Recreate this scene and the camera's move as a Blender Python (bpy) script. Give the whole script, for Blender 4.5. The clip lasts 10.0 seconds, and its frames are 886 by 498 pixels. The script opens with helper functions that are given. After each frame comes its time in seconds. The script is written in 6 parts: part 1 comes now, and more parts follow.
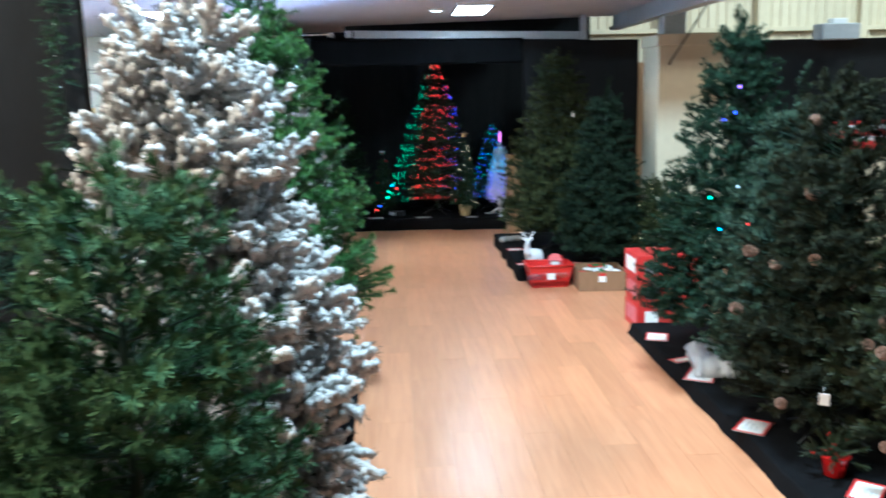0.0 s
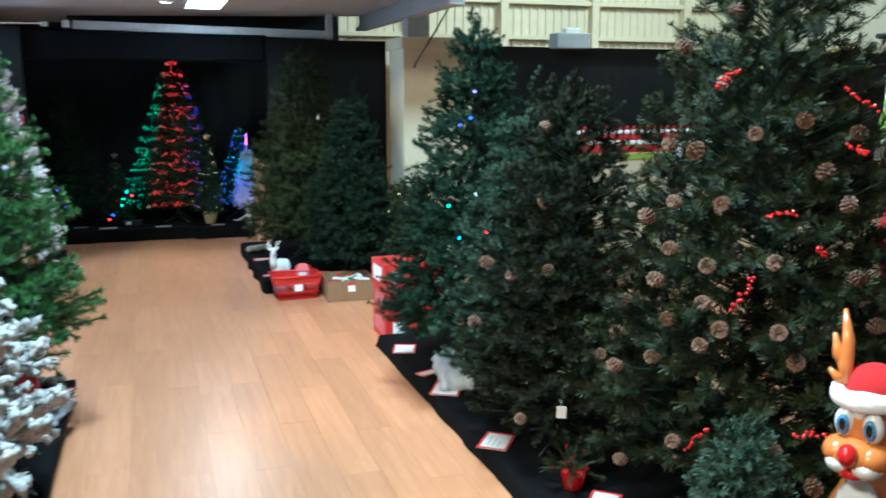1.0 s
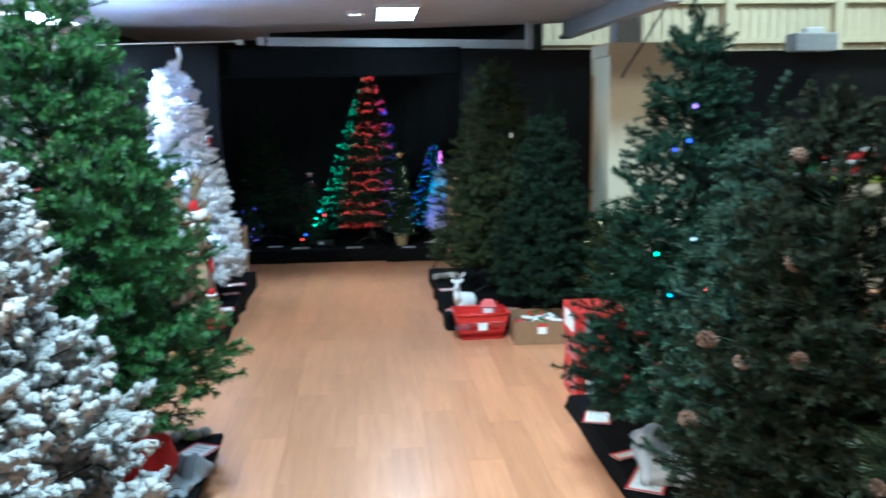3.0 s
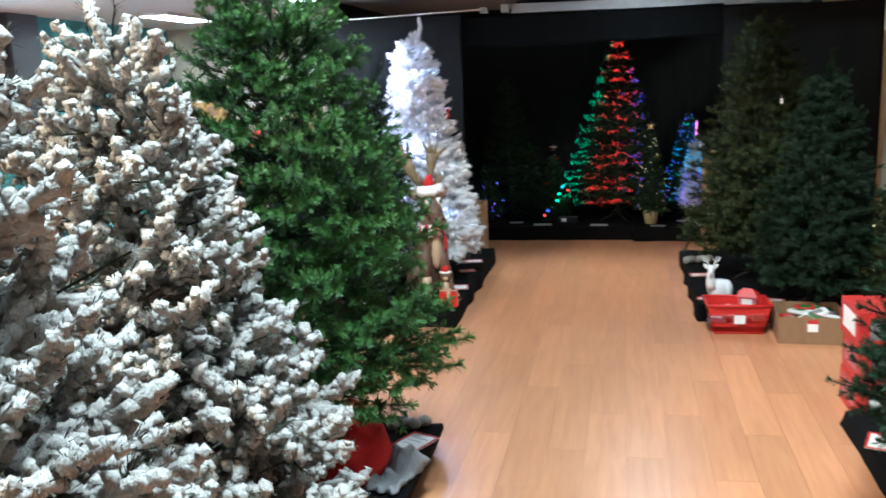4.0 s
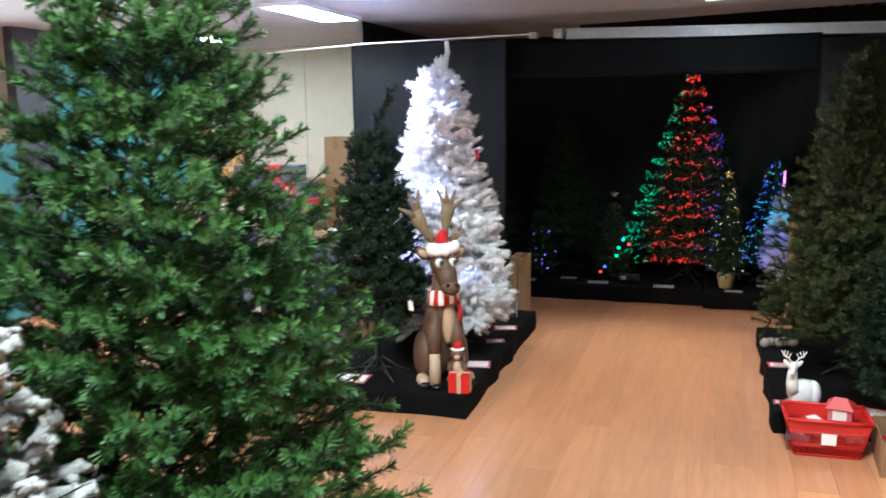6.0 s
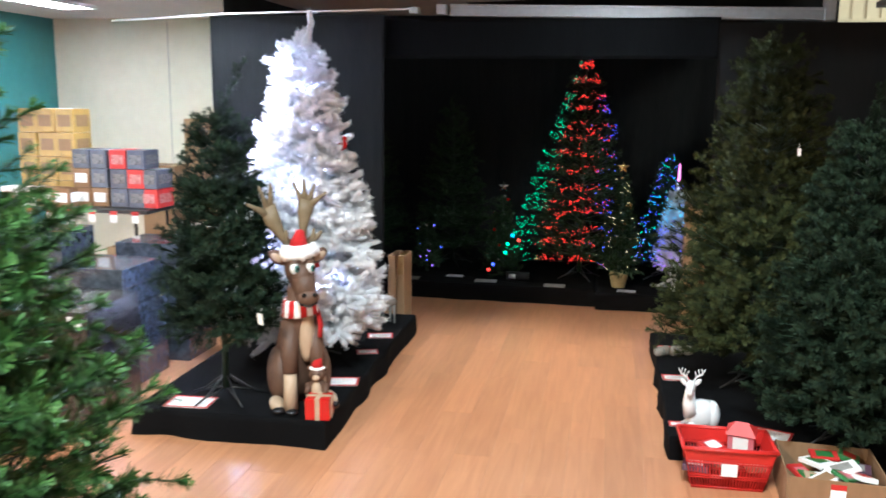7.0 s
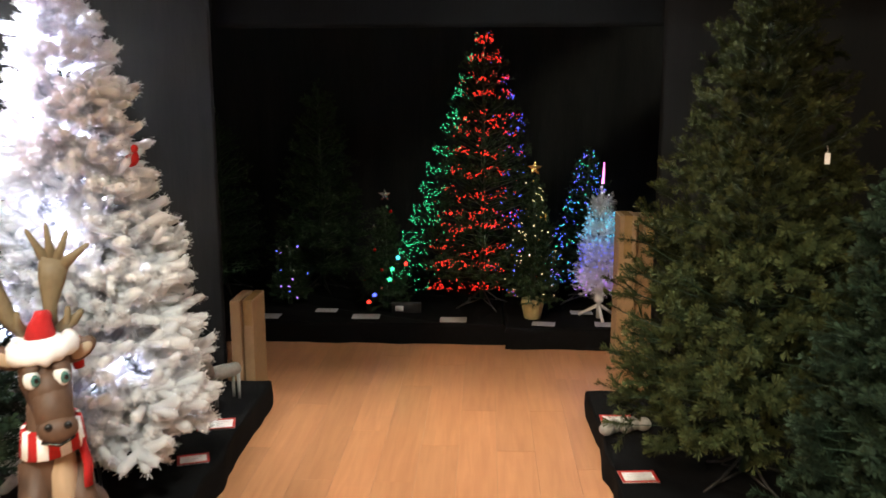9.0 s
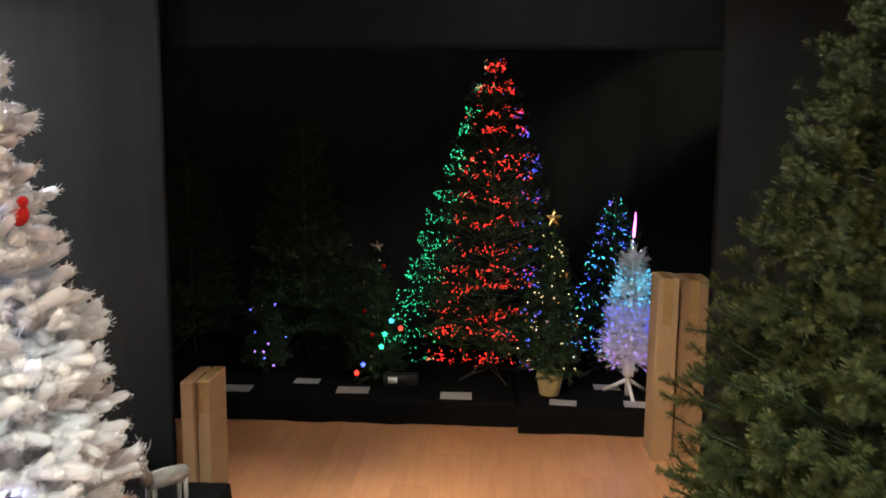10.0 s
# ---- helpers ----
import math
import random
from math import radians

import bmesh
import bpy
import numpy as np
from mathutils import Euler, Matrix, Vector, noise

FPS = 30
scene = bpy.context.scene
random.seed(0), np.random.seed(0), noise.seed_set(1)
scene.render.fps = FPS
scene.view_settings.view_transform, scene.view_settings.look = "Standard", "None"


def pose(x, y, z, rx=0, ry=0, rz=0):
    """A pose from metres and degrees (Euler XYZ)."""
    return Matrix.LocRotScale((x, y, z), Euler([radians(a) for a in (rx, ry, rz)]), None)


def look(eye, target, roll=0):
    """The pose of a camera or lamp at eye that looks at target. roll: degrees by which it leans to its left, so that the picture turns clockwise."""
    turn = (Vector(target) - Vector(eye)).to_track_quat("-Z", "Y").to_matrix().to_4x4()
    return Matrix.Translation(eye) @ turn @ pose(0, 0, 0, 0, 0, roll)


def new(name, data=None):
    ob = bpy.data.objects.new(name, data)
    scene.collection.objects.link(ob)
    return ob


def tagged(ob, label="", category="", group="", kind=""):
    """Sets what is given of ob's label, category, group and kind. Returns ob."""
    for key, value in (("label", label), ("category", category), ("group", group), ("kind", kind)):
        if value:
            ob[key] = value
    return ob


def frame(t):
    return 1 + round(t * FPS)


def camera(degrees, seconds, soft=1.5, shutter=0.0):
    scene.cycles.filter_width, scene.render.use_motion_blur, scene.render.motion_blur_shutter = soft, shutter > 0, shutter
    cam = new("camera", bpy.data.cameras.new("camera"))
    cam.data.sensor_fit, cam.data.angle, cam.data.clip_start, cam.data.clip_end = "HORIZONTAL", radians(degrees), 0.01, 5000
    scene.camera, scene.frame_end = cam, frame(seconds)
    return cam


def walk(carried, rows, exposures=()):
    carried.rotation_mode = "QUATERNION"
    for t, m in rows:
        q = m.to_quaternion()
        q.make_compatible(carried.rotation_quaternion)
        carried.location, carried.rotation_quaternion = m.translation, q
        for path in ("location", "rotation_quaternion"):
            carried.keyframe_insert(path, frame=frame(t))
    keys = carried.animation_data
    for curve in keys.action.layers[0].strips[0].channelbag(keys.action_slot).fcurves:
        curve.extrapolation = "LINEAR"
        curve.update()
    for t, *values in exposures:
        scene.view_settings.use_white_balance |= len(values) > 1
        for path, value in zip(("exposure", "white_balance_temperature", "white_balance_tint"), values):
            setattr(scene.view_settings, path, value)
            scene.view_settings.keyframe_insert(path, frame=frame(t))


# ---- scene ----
cam = camera(55.1, 10.0, soft=1.6, shutter=0.4)
PATH = [
    (0, (0.328, 0.101, 1.806), (0.43, 2.065, 1.442), -1.2),
    (0.5, (0.422, 0.266, 1.788), (0.821, 2.186, 1.396), -1.1),
    (1, (0.566, 0.439, 1.802), (1.203, 2.299, 1.436), 0.0),
    (1.5, (0.668, 0.617, 1.792), (1.394, 2.442, 1.419), 0.6),
    (2, (0.727, 0.882, 1.819), (1.442, 2.718, 1.474), -0.7),
    (2.5, (0.787, 1.1, 1.807), (1.259, 3.01, 1.447), -1.6),
    (3, (0.885, 1.309, 1.822), (1.048, 3.274, 1.487), -0.9),
    (3.2, (0.903, 1.404, 1.807), (0.914, 3.369, 1.433), -1.1),
    (4.5, (0.991, 2.031, 1.775), (0.399, 3.907, 1.415), -2.1),
    (5, (1.05, 2.338, 1.793), (0.35, 4.181, 1.455), -0.8),
    (6.5, (1.1, 3.388, 1.815), (0.597, 5.3, 1.509), -0.1),
    (7, (1.101, 3.756, 1.801), (0.726, 5.69, 1.458), 0.6),
    (7.5, (1.049, 4.172, 1.815), (0.807, 6.125, 1.459), -0.6),
    (8, (1.029, 4.588, 1.8), (0.862, 6.552, 1.46), -0.5),
    (8.5, (0.965, 5.027, 1.812), (0.81, 6.998, 1.511), 0.6),
    (9, (0.89, 5.48, 1.807), (0.789, 7.442, 1.43), -0.1),
    (9.5, (0.883, 5.937, 1.792), (0.786, 7.907, 1.459), 0.4),
    (10, (0.83, 6.409, 1.804), (0.728, 8.384, 1.507), 0.5),
]
EXPOSURES = [(0.0, 0.12, 4800, -6), (1.0, 0.0, 4750, -13), (1.5, -0.07, 4600, -16), (2.0, -0.14, 4500, -15), (2.8, -0.09, 4550, -13), (4.5, -0.2, 6000, 0), (5.0, -0.27, 6150, 2), (6.5, 0.15, 5850, 1), (7.5, 0.27, 6050, 2), (8.5, 0.0, 7200, 4), (9.5, 0.06, 7500, 4), (10.0, 0.17, 7100, 3)]
walk(cam, [(t, look(eye, target, roll)) for t, eye, target, roll in PATH], EXPOSURES)

# ---- light ----
world = bpy.data.worlds.new("hall_air")
world.use_nodes = True
world.node_tree.nodes["Background"].inputs[0].default_value = (0.55, 0.6, 0.7, 1)
world.node_tree.nodes["Background"].inputs[1].default_value = 0.02
scene.world = world

CEILING_LAMP, SIDE_LAMP, HALL_LIGHT, WINDOW_GLOW = 29.0, 60.0, 700.0, 9.0


def area_lamp(name, eye, target, sx, sy, power, colour):
    data = bpy.data.lights.new(name, "AREA")
    data.shape, data.size, data.size_y, data.energy, data.color = "RECTANGLE", sx, sy, power, colour
    ob = new(name, data)
    ob.matrix_world = look(eye, target)
    return ob


# Unseen lamps added to light the aisle, the left trees (warm) and the cladding.
area_lamp("unseen_hall_light", (0.9, 3.2, 5.7), (0.9, 3.8, 0.0), 1.2, 1.2, HALL_LIGHT, (0.9, 0.97, 1.0))
area_lamp("unseen_hall_light", (-3.4, 0.6, 5.6), (-1.0, 3.2, 0.6), 1.0, 1.0, HALL_LIGHT * 0.95, (1.0, 0.74, 0.52))
area_lamp("unseen_hall_light", (7.6, 9.0, 5.7), (7.4, 12.5, 2.4), 1.2, 1.2, HALL_LIGHT * 0.57, (1.0, 0.93, 0.78))

for k in range(14):
    v = k / 13
    a = 3.4 + 2.4 * k
    data = bpy.data.lights.new("tree_light_string", "POINT")
    data.energy, data.color, data.shadow_soft_size = 50.0, (0.56, 0.61, 1.0), 0.1
    new("tree_light_string", data).location = (-0.84 + (0.32 - 0.28 * v) * math.cos(a), 8.72 + (0.32 - 0.26 * v) * math.sin(a), 0.6 + 1.42 * v)

# ---- materials ----
def material(name, colour, rough=0.6, metal=0.0, dark=None, scale=30.0, bump=0.0, spec=0.5, detail=6.0, stretch=(1, 1, 1), mottling=0.5, emit=None, strength=0.0, coat=0.0):
    """A principled surface whose colour wanders between two tones at two scales."""
    m = bpy.data.materials.new(name)
    m.use_nodes = True
    t = m.node_tree
    b = t.nodes["Principled BSDF"]
    b.inputs["Roughness"].default_value, b.inputs["Metallic"].default_value = rough, metal
    b.inputs["Specular IOR Level"].default_value = spec
    b.inputs["Coat Weight"].default_value = coat
    dark = dark or tuple(c * 0.72 for c in colour)
    co = t.nodes.new("ShaderNodeTexCoord")
    mp = t.nodes.new("ShaderNodeMapping")
    mp.inputs["Scale"].default_value = stretch
    t.links.new(co.outputs["Object"], mp.inputs["Vector"])
    fine, broad, mx, add = (t.nodes.new(k) for k in ("ShaderNodeTexNoise", "ShaderNodeTexNoise", "ShaderNodeMix", "ShaderNodeMath"))
    fine.inputs["Scale"].default_value, broad.inputs["Scale"].default_value = scale, scale * 0.12
    fine.inputs["Detail"].default_value = detail
    for n in (fine, broad):
        t.links.new(mp.outputs[0], n.inputs["Vector"])
    add.operation = "MULTIPLY_ADD"
    add.inputs[1].default_value = mottling
    t.links.new(broad.outputs["Fac"], add.inputs[0])
    half = t.nodes.new("ShaderNodeMath")
    half.operation = "MULTIPLY"
    half.inputs[1].default_value = 1 - mottling
    t.links.new(fine.outputs["Fac"], half.inputs[0])
    t.links.new(half.outputs[0], add.inputs[2])
    ramp = t.nodes.new("ShaderNodeMapRange")
    ramp.inputs[1].default_value, ramp.inputs[2].default_value = 0.3, 0.7
    t.links.new(add.outputs[0], ramp.inputs[0])
    mx.data_type = "RGBA"
    mx.inputs[6].default_value, mx.inputs[7].default_value = (*dark, 1), (*colour, 1)
    t.links.new(ramp.outputs[0], mx.inputs[0])
    t.links.new(mx.outputs[2], b.inputs["Base Color"])
    if bump:
        bp = t.nodes.new("ShaderNodeBump")
        bp.inputs["Strength"].default_value, bp.inputs["Distance"].default_value = bump, 0.004
        t.links.new(fine.outputs["Fac"], bp.inputs["Height"])
        t.links.new(bp.outputs[0], b.inputs["Normal"])
    if emit:
        b.inputs["Emission Color"].default_value, b.inputs["Emission Strength"].default_value = (*emit, 1), strength
    return m


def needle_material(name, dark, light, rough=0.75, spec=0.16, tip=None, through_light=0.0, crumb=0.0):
    """Needles: each sprig has its own tone (attribute tint), needles a shade of their own, their ends lighter
    (attribute tip): paler growth, and lit tips over shaded gaps put into the colour.
    """
    m = bpy.data.materials.new(name)
    m.use_nodes = True
    t = m.node_tree
    b = t.nodes["Principled BSDF"]
    b.inputs["Roughness"].default_value, b.inputs["Specular IOR Level"].default_value = rough, spec
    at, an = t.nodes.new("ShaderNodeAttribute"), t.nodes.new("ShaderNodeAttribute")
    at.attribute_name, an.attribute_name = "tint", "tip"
    geo = t.nodes.new("ShaderNodeNewGeometry")
    f = t.nodes.new("ShaderNodeMath")
    f.operation = "MULTIPLY_ADD"
    f.inputs[1].default_value = 0.35
    t.links.new(geo.outputs["Random Per Island"], f.inputs[0])
    g = t.nodes.new("ShaderNodeMath")
    g.operation = "MULTIPLY"
    g.inputs[1].default_value = 0.65
    t.links.new(at.outputs["Fac"], g.inputs[0])
    t.links.new(g.outputs[0], f.inputs[2])
    mx = t.nodes.new("ShaderNodeMix")
    mx.data_type = "RGBA"
    mx.inputs[6].default_value, mx.inputs[7].default_value = (*dark, 1), (*light, 1)
    t.links.new(f.outputs[0], mx.inputs[0])
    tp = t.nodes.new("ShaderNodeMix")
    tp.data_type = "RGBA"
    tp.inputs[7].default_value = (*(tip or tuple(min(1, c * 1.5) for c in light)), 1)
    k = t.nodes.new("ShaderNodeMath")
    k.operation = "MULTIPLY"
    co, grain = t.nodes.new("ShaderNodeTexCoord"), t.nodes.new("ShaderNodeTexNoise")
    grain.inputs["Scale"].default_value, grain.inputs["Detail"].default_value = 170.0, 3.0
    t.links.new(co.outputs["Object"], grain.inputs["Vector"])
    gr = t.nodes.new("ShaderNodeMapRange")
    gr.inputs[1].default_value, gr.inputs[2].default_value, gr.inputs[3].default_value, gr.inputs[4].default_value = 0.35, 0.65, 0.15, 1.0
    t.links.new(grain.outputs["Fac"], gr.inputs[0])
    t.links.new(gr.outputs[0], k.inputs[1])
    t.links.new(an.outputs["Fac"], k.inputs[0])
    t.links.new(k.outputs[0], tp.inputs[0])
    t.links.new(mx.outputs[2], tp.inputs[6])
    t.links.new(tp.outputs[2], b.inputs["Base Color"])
    if crumb:
        bp, rough_noise = t.nodes.new("ShaderNodeBump"), t.nodes.new("ShaderNodeTexNoise")
        rough_noise.inputs["Scale"].default_value, rough_noise.inputs["Detail"].default_value = 95.0, 5.0
        t.links.new(co.outputs["Object"], rough_noise.inputs["Vector"])
        bp.inputs["Strength"].default_value, bp.inputs["Distance"].default_value = crumb, 0.012
        t.links.new(rough_noise.outputs["Fac"], bp.inputs["Height"])
        t.links.new(bp.outputs[0], b.inputs["Normal"])
    if through_light:
        tr, ms = t.nodes.new("ShaderNodeBsdfTranslucent"), t.nodes.new("ShaderNodeMixShader")
        ms.inputs[0].default_value = through_light
        t.links.new(tp.outputs[2], tr.inputs["Color"])
        t.links.new(b.outputs[0], ms.inputs[1])
        t.links.new(tr.outputs[0], ms.inputs[2])
        t.links.new(ms.outputs[0], t.nodes["Material Output"].inputs[0])
    return m


def glow_material(name, colour, strength):
    m = bpy.data.materials.new(name)
    m.use_nodes = True
    t = m.node_tree
    t.nodes.remove(t.nodes["Principled BSDF"])
    e = t.nodes.new("ShaderNodeEmission")
    e.inputs[0].default_value, e.inputs[1].default_value = (*colour, 1), strength
    t.links.new(e.outputs[0], t.nodes["Material Output"].inputs[0])
    return m


def plank_material():
    """Pale beech laminate: long grain, and a tone of its own for each plank."""
    m = bpy.data.materials.new("beech_laminate")
    m.use_nodes = True
    t = m.node_tree
    b = t.nodes["Principled BSDF"]
    b.inputs["Roughness"].default_value = 0.3
    b.inputs["Specular IOR Level"].default_value = 1.0
    co, info = t.nodes.new("ShaderNodeTexCoord"), t.nodes.new("ShaderNodeObjectInfo")
    mp = t.nodes.new("ShaderNodeMapping")
    mp.inputs["Scale"].default_value = (14, 1.0, 1)
    ad = t.nodes.new("ShaderNodeVectorMath")
    ad.operation = "MULTIPLY_ADD"
    ad.inputs[1].default_value = (37, 91, 13)
    t.links.new(info.outputs["Random"], ad.inputs[0])
    t.links.new(co.outputs["Object"], ad.inputs[2])
    t.links.new(ad.outputs[0], mp.inputs[0])
    n = t.nodes.new("ShaderNodeTexNoise")
    n.inputs["Scale"].default_value, n.inputs["Detail"].default_value, n.inputs["Distortion"].default_value = 2.2, 7, 0.6
    t.links.new(mp.outputs[0], n.inputs[0])
    r = t.nodes.new("ShaderNodeValToRGB")
    r.color_ramp.elements[0].color, r.color_ramp.elements[0].position = (0.49, 0.21, 0.1, 1), 0.2
    r.color_ramp.elements[1].color, r.color_ramp.elements[1].position = (0.63, 0.3, 0.15, 1), 0.8
    t.links.new(n.outputs["Fac"], r.inputs[0])
    hs = t.nodes.new("ShaderNodeHueSaturation")
    v = t.nodes.new("ShaderNodeMapRange")
    v.inputs[3].default_value, v.inputs[4].default_value = 0.965, 1.025
    sx, cell, fl, wn = (t.nodes.new(k) for k in ("ShaderNodeVectorMath", "ShaderNodeVectorMath", "ShaderNodeVectorMath", "ShaderNodeTexWhiteNoise"))
    sx.operation, cell.operation, fl.operation = "ADD", "MULTIPLY", "FLOOR"
    sx.inputs[1].default_value, cell.inputs[1].default_value = (0.096, 0, 0.5), (15.625, 2.3, 0)
    t.links.new(co.outputs["Object"], sx.inputs[0])
    t.links.new(sx.outputs[0], cell.inputs[0])
    t.links.new(cell.outputs[0], fl.inputs[0])
    wn.noise_dimensions = "4D"
    t.links.new(fl.outputs[0], wn.inputs["Vector"])
    t.links.new(info.outputs["Random"], wn.inputs["W"])
    t.links.new(wn.outputs["Value"], v.inputs[0])
    pv, both = t.nodes.new("ShaderNodeMapRange"), t.nodes.new("ShaderNodeMath")
    pv.inputs[3].default_value, pv.inputs[4].default_value = 0.88, 1.07
    both.operation = "MULTIPLY"
    t.links.new(info.outputs["Random"], pv.inputs[0])
    t.links.new(pv.outputs[0], both.inputs[0])
    t.links.new(v.outputs[0], both.inputs[1])
    t.links.new(both.outputs[0], hs.inputs["Value"])
    t.links.new(r.outputs[0], hs.inputs["Color"])
    t.links.new(hs.outputs[0], b.inputs["Base Color"])
    sm = t.nodes.new("ShaderNodeTexNoise")
    sm.inputs["Scale"].default_value = 3.0
    t.links.new(co.outputs["Object"], sm.inputs[0])
    rr = t.nodes.new("ShaderNodeMapRange")
    rr.inputs[3].default_value, rr.inputs[4].default_value = 0.27, 0.38
    t.links.new(sm.outputs["Fac"], rr.inputs[0])
    t.links.new(rr.outputs[0], b.inputs["Roughness"])
    return m


PLANK = plank_material()
CLOTH = material("black_cloth", (0.006, 0.006, 0.0065), 0.95, dark=(0.003, 0.003, 0.0035), scale=60, bump=0.4, spec=0.08)
# One black cloth in several tones, matched to how bright each piece looks.
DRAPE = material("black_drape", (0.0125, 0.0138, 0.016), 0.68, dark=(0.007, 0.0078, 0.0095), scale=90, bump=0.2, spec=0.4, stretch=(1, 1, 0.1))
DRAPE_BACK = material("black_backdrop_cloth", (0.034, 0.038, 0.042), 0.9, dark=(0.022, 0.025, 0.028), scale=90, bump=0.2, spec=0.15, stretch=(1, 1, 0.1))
# Same cloth lightened: lamp spill on the left drape put into its colour.
DRAPE_LIT = material("lit_black_drape", (0.0221, 0.02423, 0.02805), 0.75, dark=(0.01275, 0.01403, 0.017), scale=90, bump=0.2, spec=0.3, stretch=(1, 1, 0.1))
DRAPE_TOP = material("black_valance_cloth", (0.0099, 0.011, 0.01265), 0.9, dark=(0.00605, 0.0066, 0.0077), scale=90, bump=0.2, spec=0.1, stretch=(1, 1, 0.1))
CEIL = material("ceiling_board", (0.62, 0.62, 0.63), 0.8, dark=(0.52, 0.52, 0.54), scale=14, bump=0.1)
DARK_DECK = material("dark_steel_deck", (0.07, 0.075, 0.09), 0.6, scale=20)
STEEL = material("painted_steel", (0.45, 0.46, 0.47), 0.45, dark=(0.33, 0.34, 0.35), scale=25, bump=0.05)
CREAM = material("cream_paint", (0.66, 0.60, 0.44), 0.6, dark=(0.58, 0.52, 0.38), scale=12, bump=0.05)
CREAM_WALL = material("cream_wall_paint", (0.66, 0.63, 0.52), 0.7, dark=(0.58, 0.55, 0.45), scale=9, bump=0.1)
CLADDING = material("cream_cladding", (0.68, 0.62, 0.47), 0.5, dark=(0.6, 0.54, 0.4), scale=8)
TEAL = material("teal_paint", (0.055, 0.25, 0.26), 0.6, dark=(0.045, 0.2, 0.21), scale=10, bump=0.08)
TAN = material("tan_board", (0.36, 0.29, 0.2), 0.75, dark=(0.29, 0.235, 0.16), scale=35, bump=0.15)
GREY_WALL = material("grey_plaster", (0.4, 0.4, 0.39), 0.8, scale=10)
CARTON = material("brown_cardboard", (0.27, 0.155, 0.08), 0.8, dark=(0.21, 0.12, 0.06), scale=40, bump=0.12, stretch=(1, 1, 0.25))
CARTON_PALE = material("pale_cardboard", (0.34, 0.21, 0.11), 0.75, dark=(0.28, 0.17, 0.088), scale=40, bump=0.1)
GOLD_BOX = material("gold_printed_board", (0.56, 0.36, 0.1), 0.4, dark=(0.4, 0.24, 0.06), scale=20)
TAPE = material("brown_parcel_tape", (0.36, 0.22, 0.1), 0.25, scale=30)
RED_PLASTIC = material("red_plastic", (0.62, 0.025, 0.02), 0.35, dark=(0.5, 0.018, 0.015), scale=20)
RED_CARD = material("red_printed_card", (0.55, 0.03, 0.025), 0.5, dark=(0.42, 0.02, 0.02), scale=20)
RED_CLOTH = material("red_felt", (0.5, 0.012, 0.015), 0.95, dark=(0.33, 0.008, 0.01), scale=80, bump=0.5)
WHITE_PAPER = material("white_paper", (0.82, 0.82, 0.8), 0.7, dark=(0.76, 0.76, 0.75), scale=30)
WHITE_CLOTH = material("white_fleece", (0.9, 0.9, 0.92), 0.95, dark=(0.82, 0.82, 0.85), scale=60, bump=0.6)
GREY_INK = material("grey_ink", (0.2, 0.2, 0.2), 0.7, scale=30)
WHITE_GLOSS = material("white_glazed_resin", (0.82, 0.82, 0.82), 0.2, dark=(0.74, 0.74, 0.75), scale=25, coat=0.4)
GREY_RESIN = material("grey_weathered_resin", (0.36, 0.35, 0.33), 0.7, dark=(0.2, 0.19, 0.18), scale=50, bump=0.4)
BROWN_FUR = material("painted_brown_fur", (0.13, 0.068, 0.042), 0.6, dark=(0.07, 0.036, 0.023), scale=45, bump=0.35, stretch=(1, 1, 0.3))
BEIGE_FUR = material("painted_beige_fur", (0.5, 0.37, 0.26), 0.5, dark=(0.38, 0.27, 0.18), scale=45, bump=0.35, stretch=(1, 1, 0.3))
ANTLER = material("painted_antler", (0.2, 0.15, 0.085), 0.6, dark=(0.13, 0.095, 0.055), scale=40, bump=0.2)
ORANGE_FUR = material("orange_glazed_resin", (0.62, 0.21, 0.05), 0.22, dark=(0.5, 0.15, 0.03), scale=15, coat=0.5)
RED_GLOSS = material("red_glazed_resin", (0.62, 0.012, 0.012), 0.12, scale=15, coat=0.6)
EYE_WHITE = material("eye_white", (0.85, 0.85, 0.85), 0.15, scale=10, coat=0.5)
EYE_BLUE = material("eye_blue", (0.09, 0.22, 0.42), 0.15, scale=60, coat=0.5)
EYE_GREEN = material("eye_green", (0.06, 0.17, 0.15), 0.15, scale=60, coat=0.5)
BLACK_GLOSS = material("black_gloss", (0.01, 0.01, 0.011), 0.2, scale=20)
BLACK_PLASTIC = material("black_plastic", (0.018, 0.018, 0.019), 0.45, scale=30)
BARK = material("brown_tree_pole", (0.09, 0.06, 0.035), 0.7, scale=60, bump=0.5)
GREEN_POLE = material("green_tree_pole", (0.02, 0.045, 0.025), 0.5, scale=60)
CONE_WOOD = material("pine_cone_wood", (0.15, 0.075, 0.042), 0.7, dark=(0.06, 0.03, 0.018), scale=90, bump=0.4)
CONE_TIP = material("pine_cone_frosted_tip", (0.24, 0.13, 0.085), 0.75, scale=90)
BERRY = material("red_berry", (0.55, 0.012, 0.012), 0.2, scale=40, coat=0.5)
GOLD = material("gold_bauble", (0.75, 0.55, 0.22), 0.2, 1.0, scale=20)
SILVER = material("silver_bauble", (0.8, 0.8, 0.78), 0.2, 1.0, scale=20)
BURLAP = material("burlap", (0.5, 0.4, 0.2), 0.9, dark=(0.36, 0.28, 0.13), scale=120, bump=0.7)
BLACK_FOIL = material("black_printed_film", (0.05, 0.044, 0.04), 0.25, dark=(0.004, 0.004, 0.005), scale=38, bump=0.25, coat=0.4, mottling=0.12, detail=3)
SILVER_FILM = material("silver_shrink_film", (0.075, 0.09, 0.115), 0.13, dark=(0.012, 0.015, 0.02), scale=22, bump=1.0, coat=0.7, mottling=0.25)
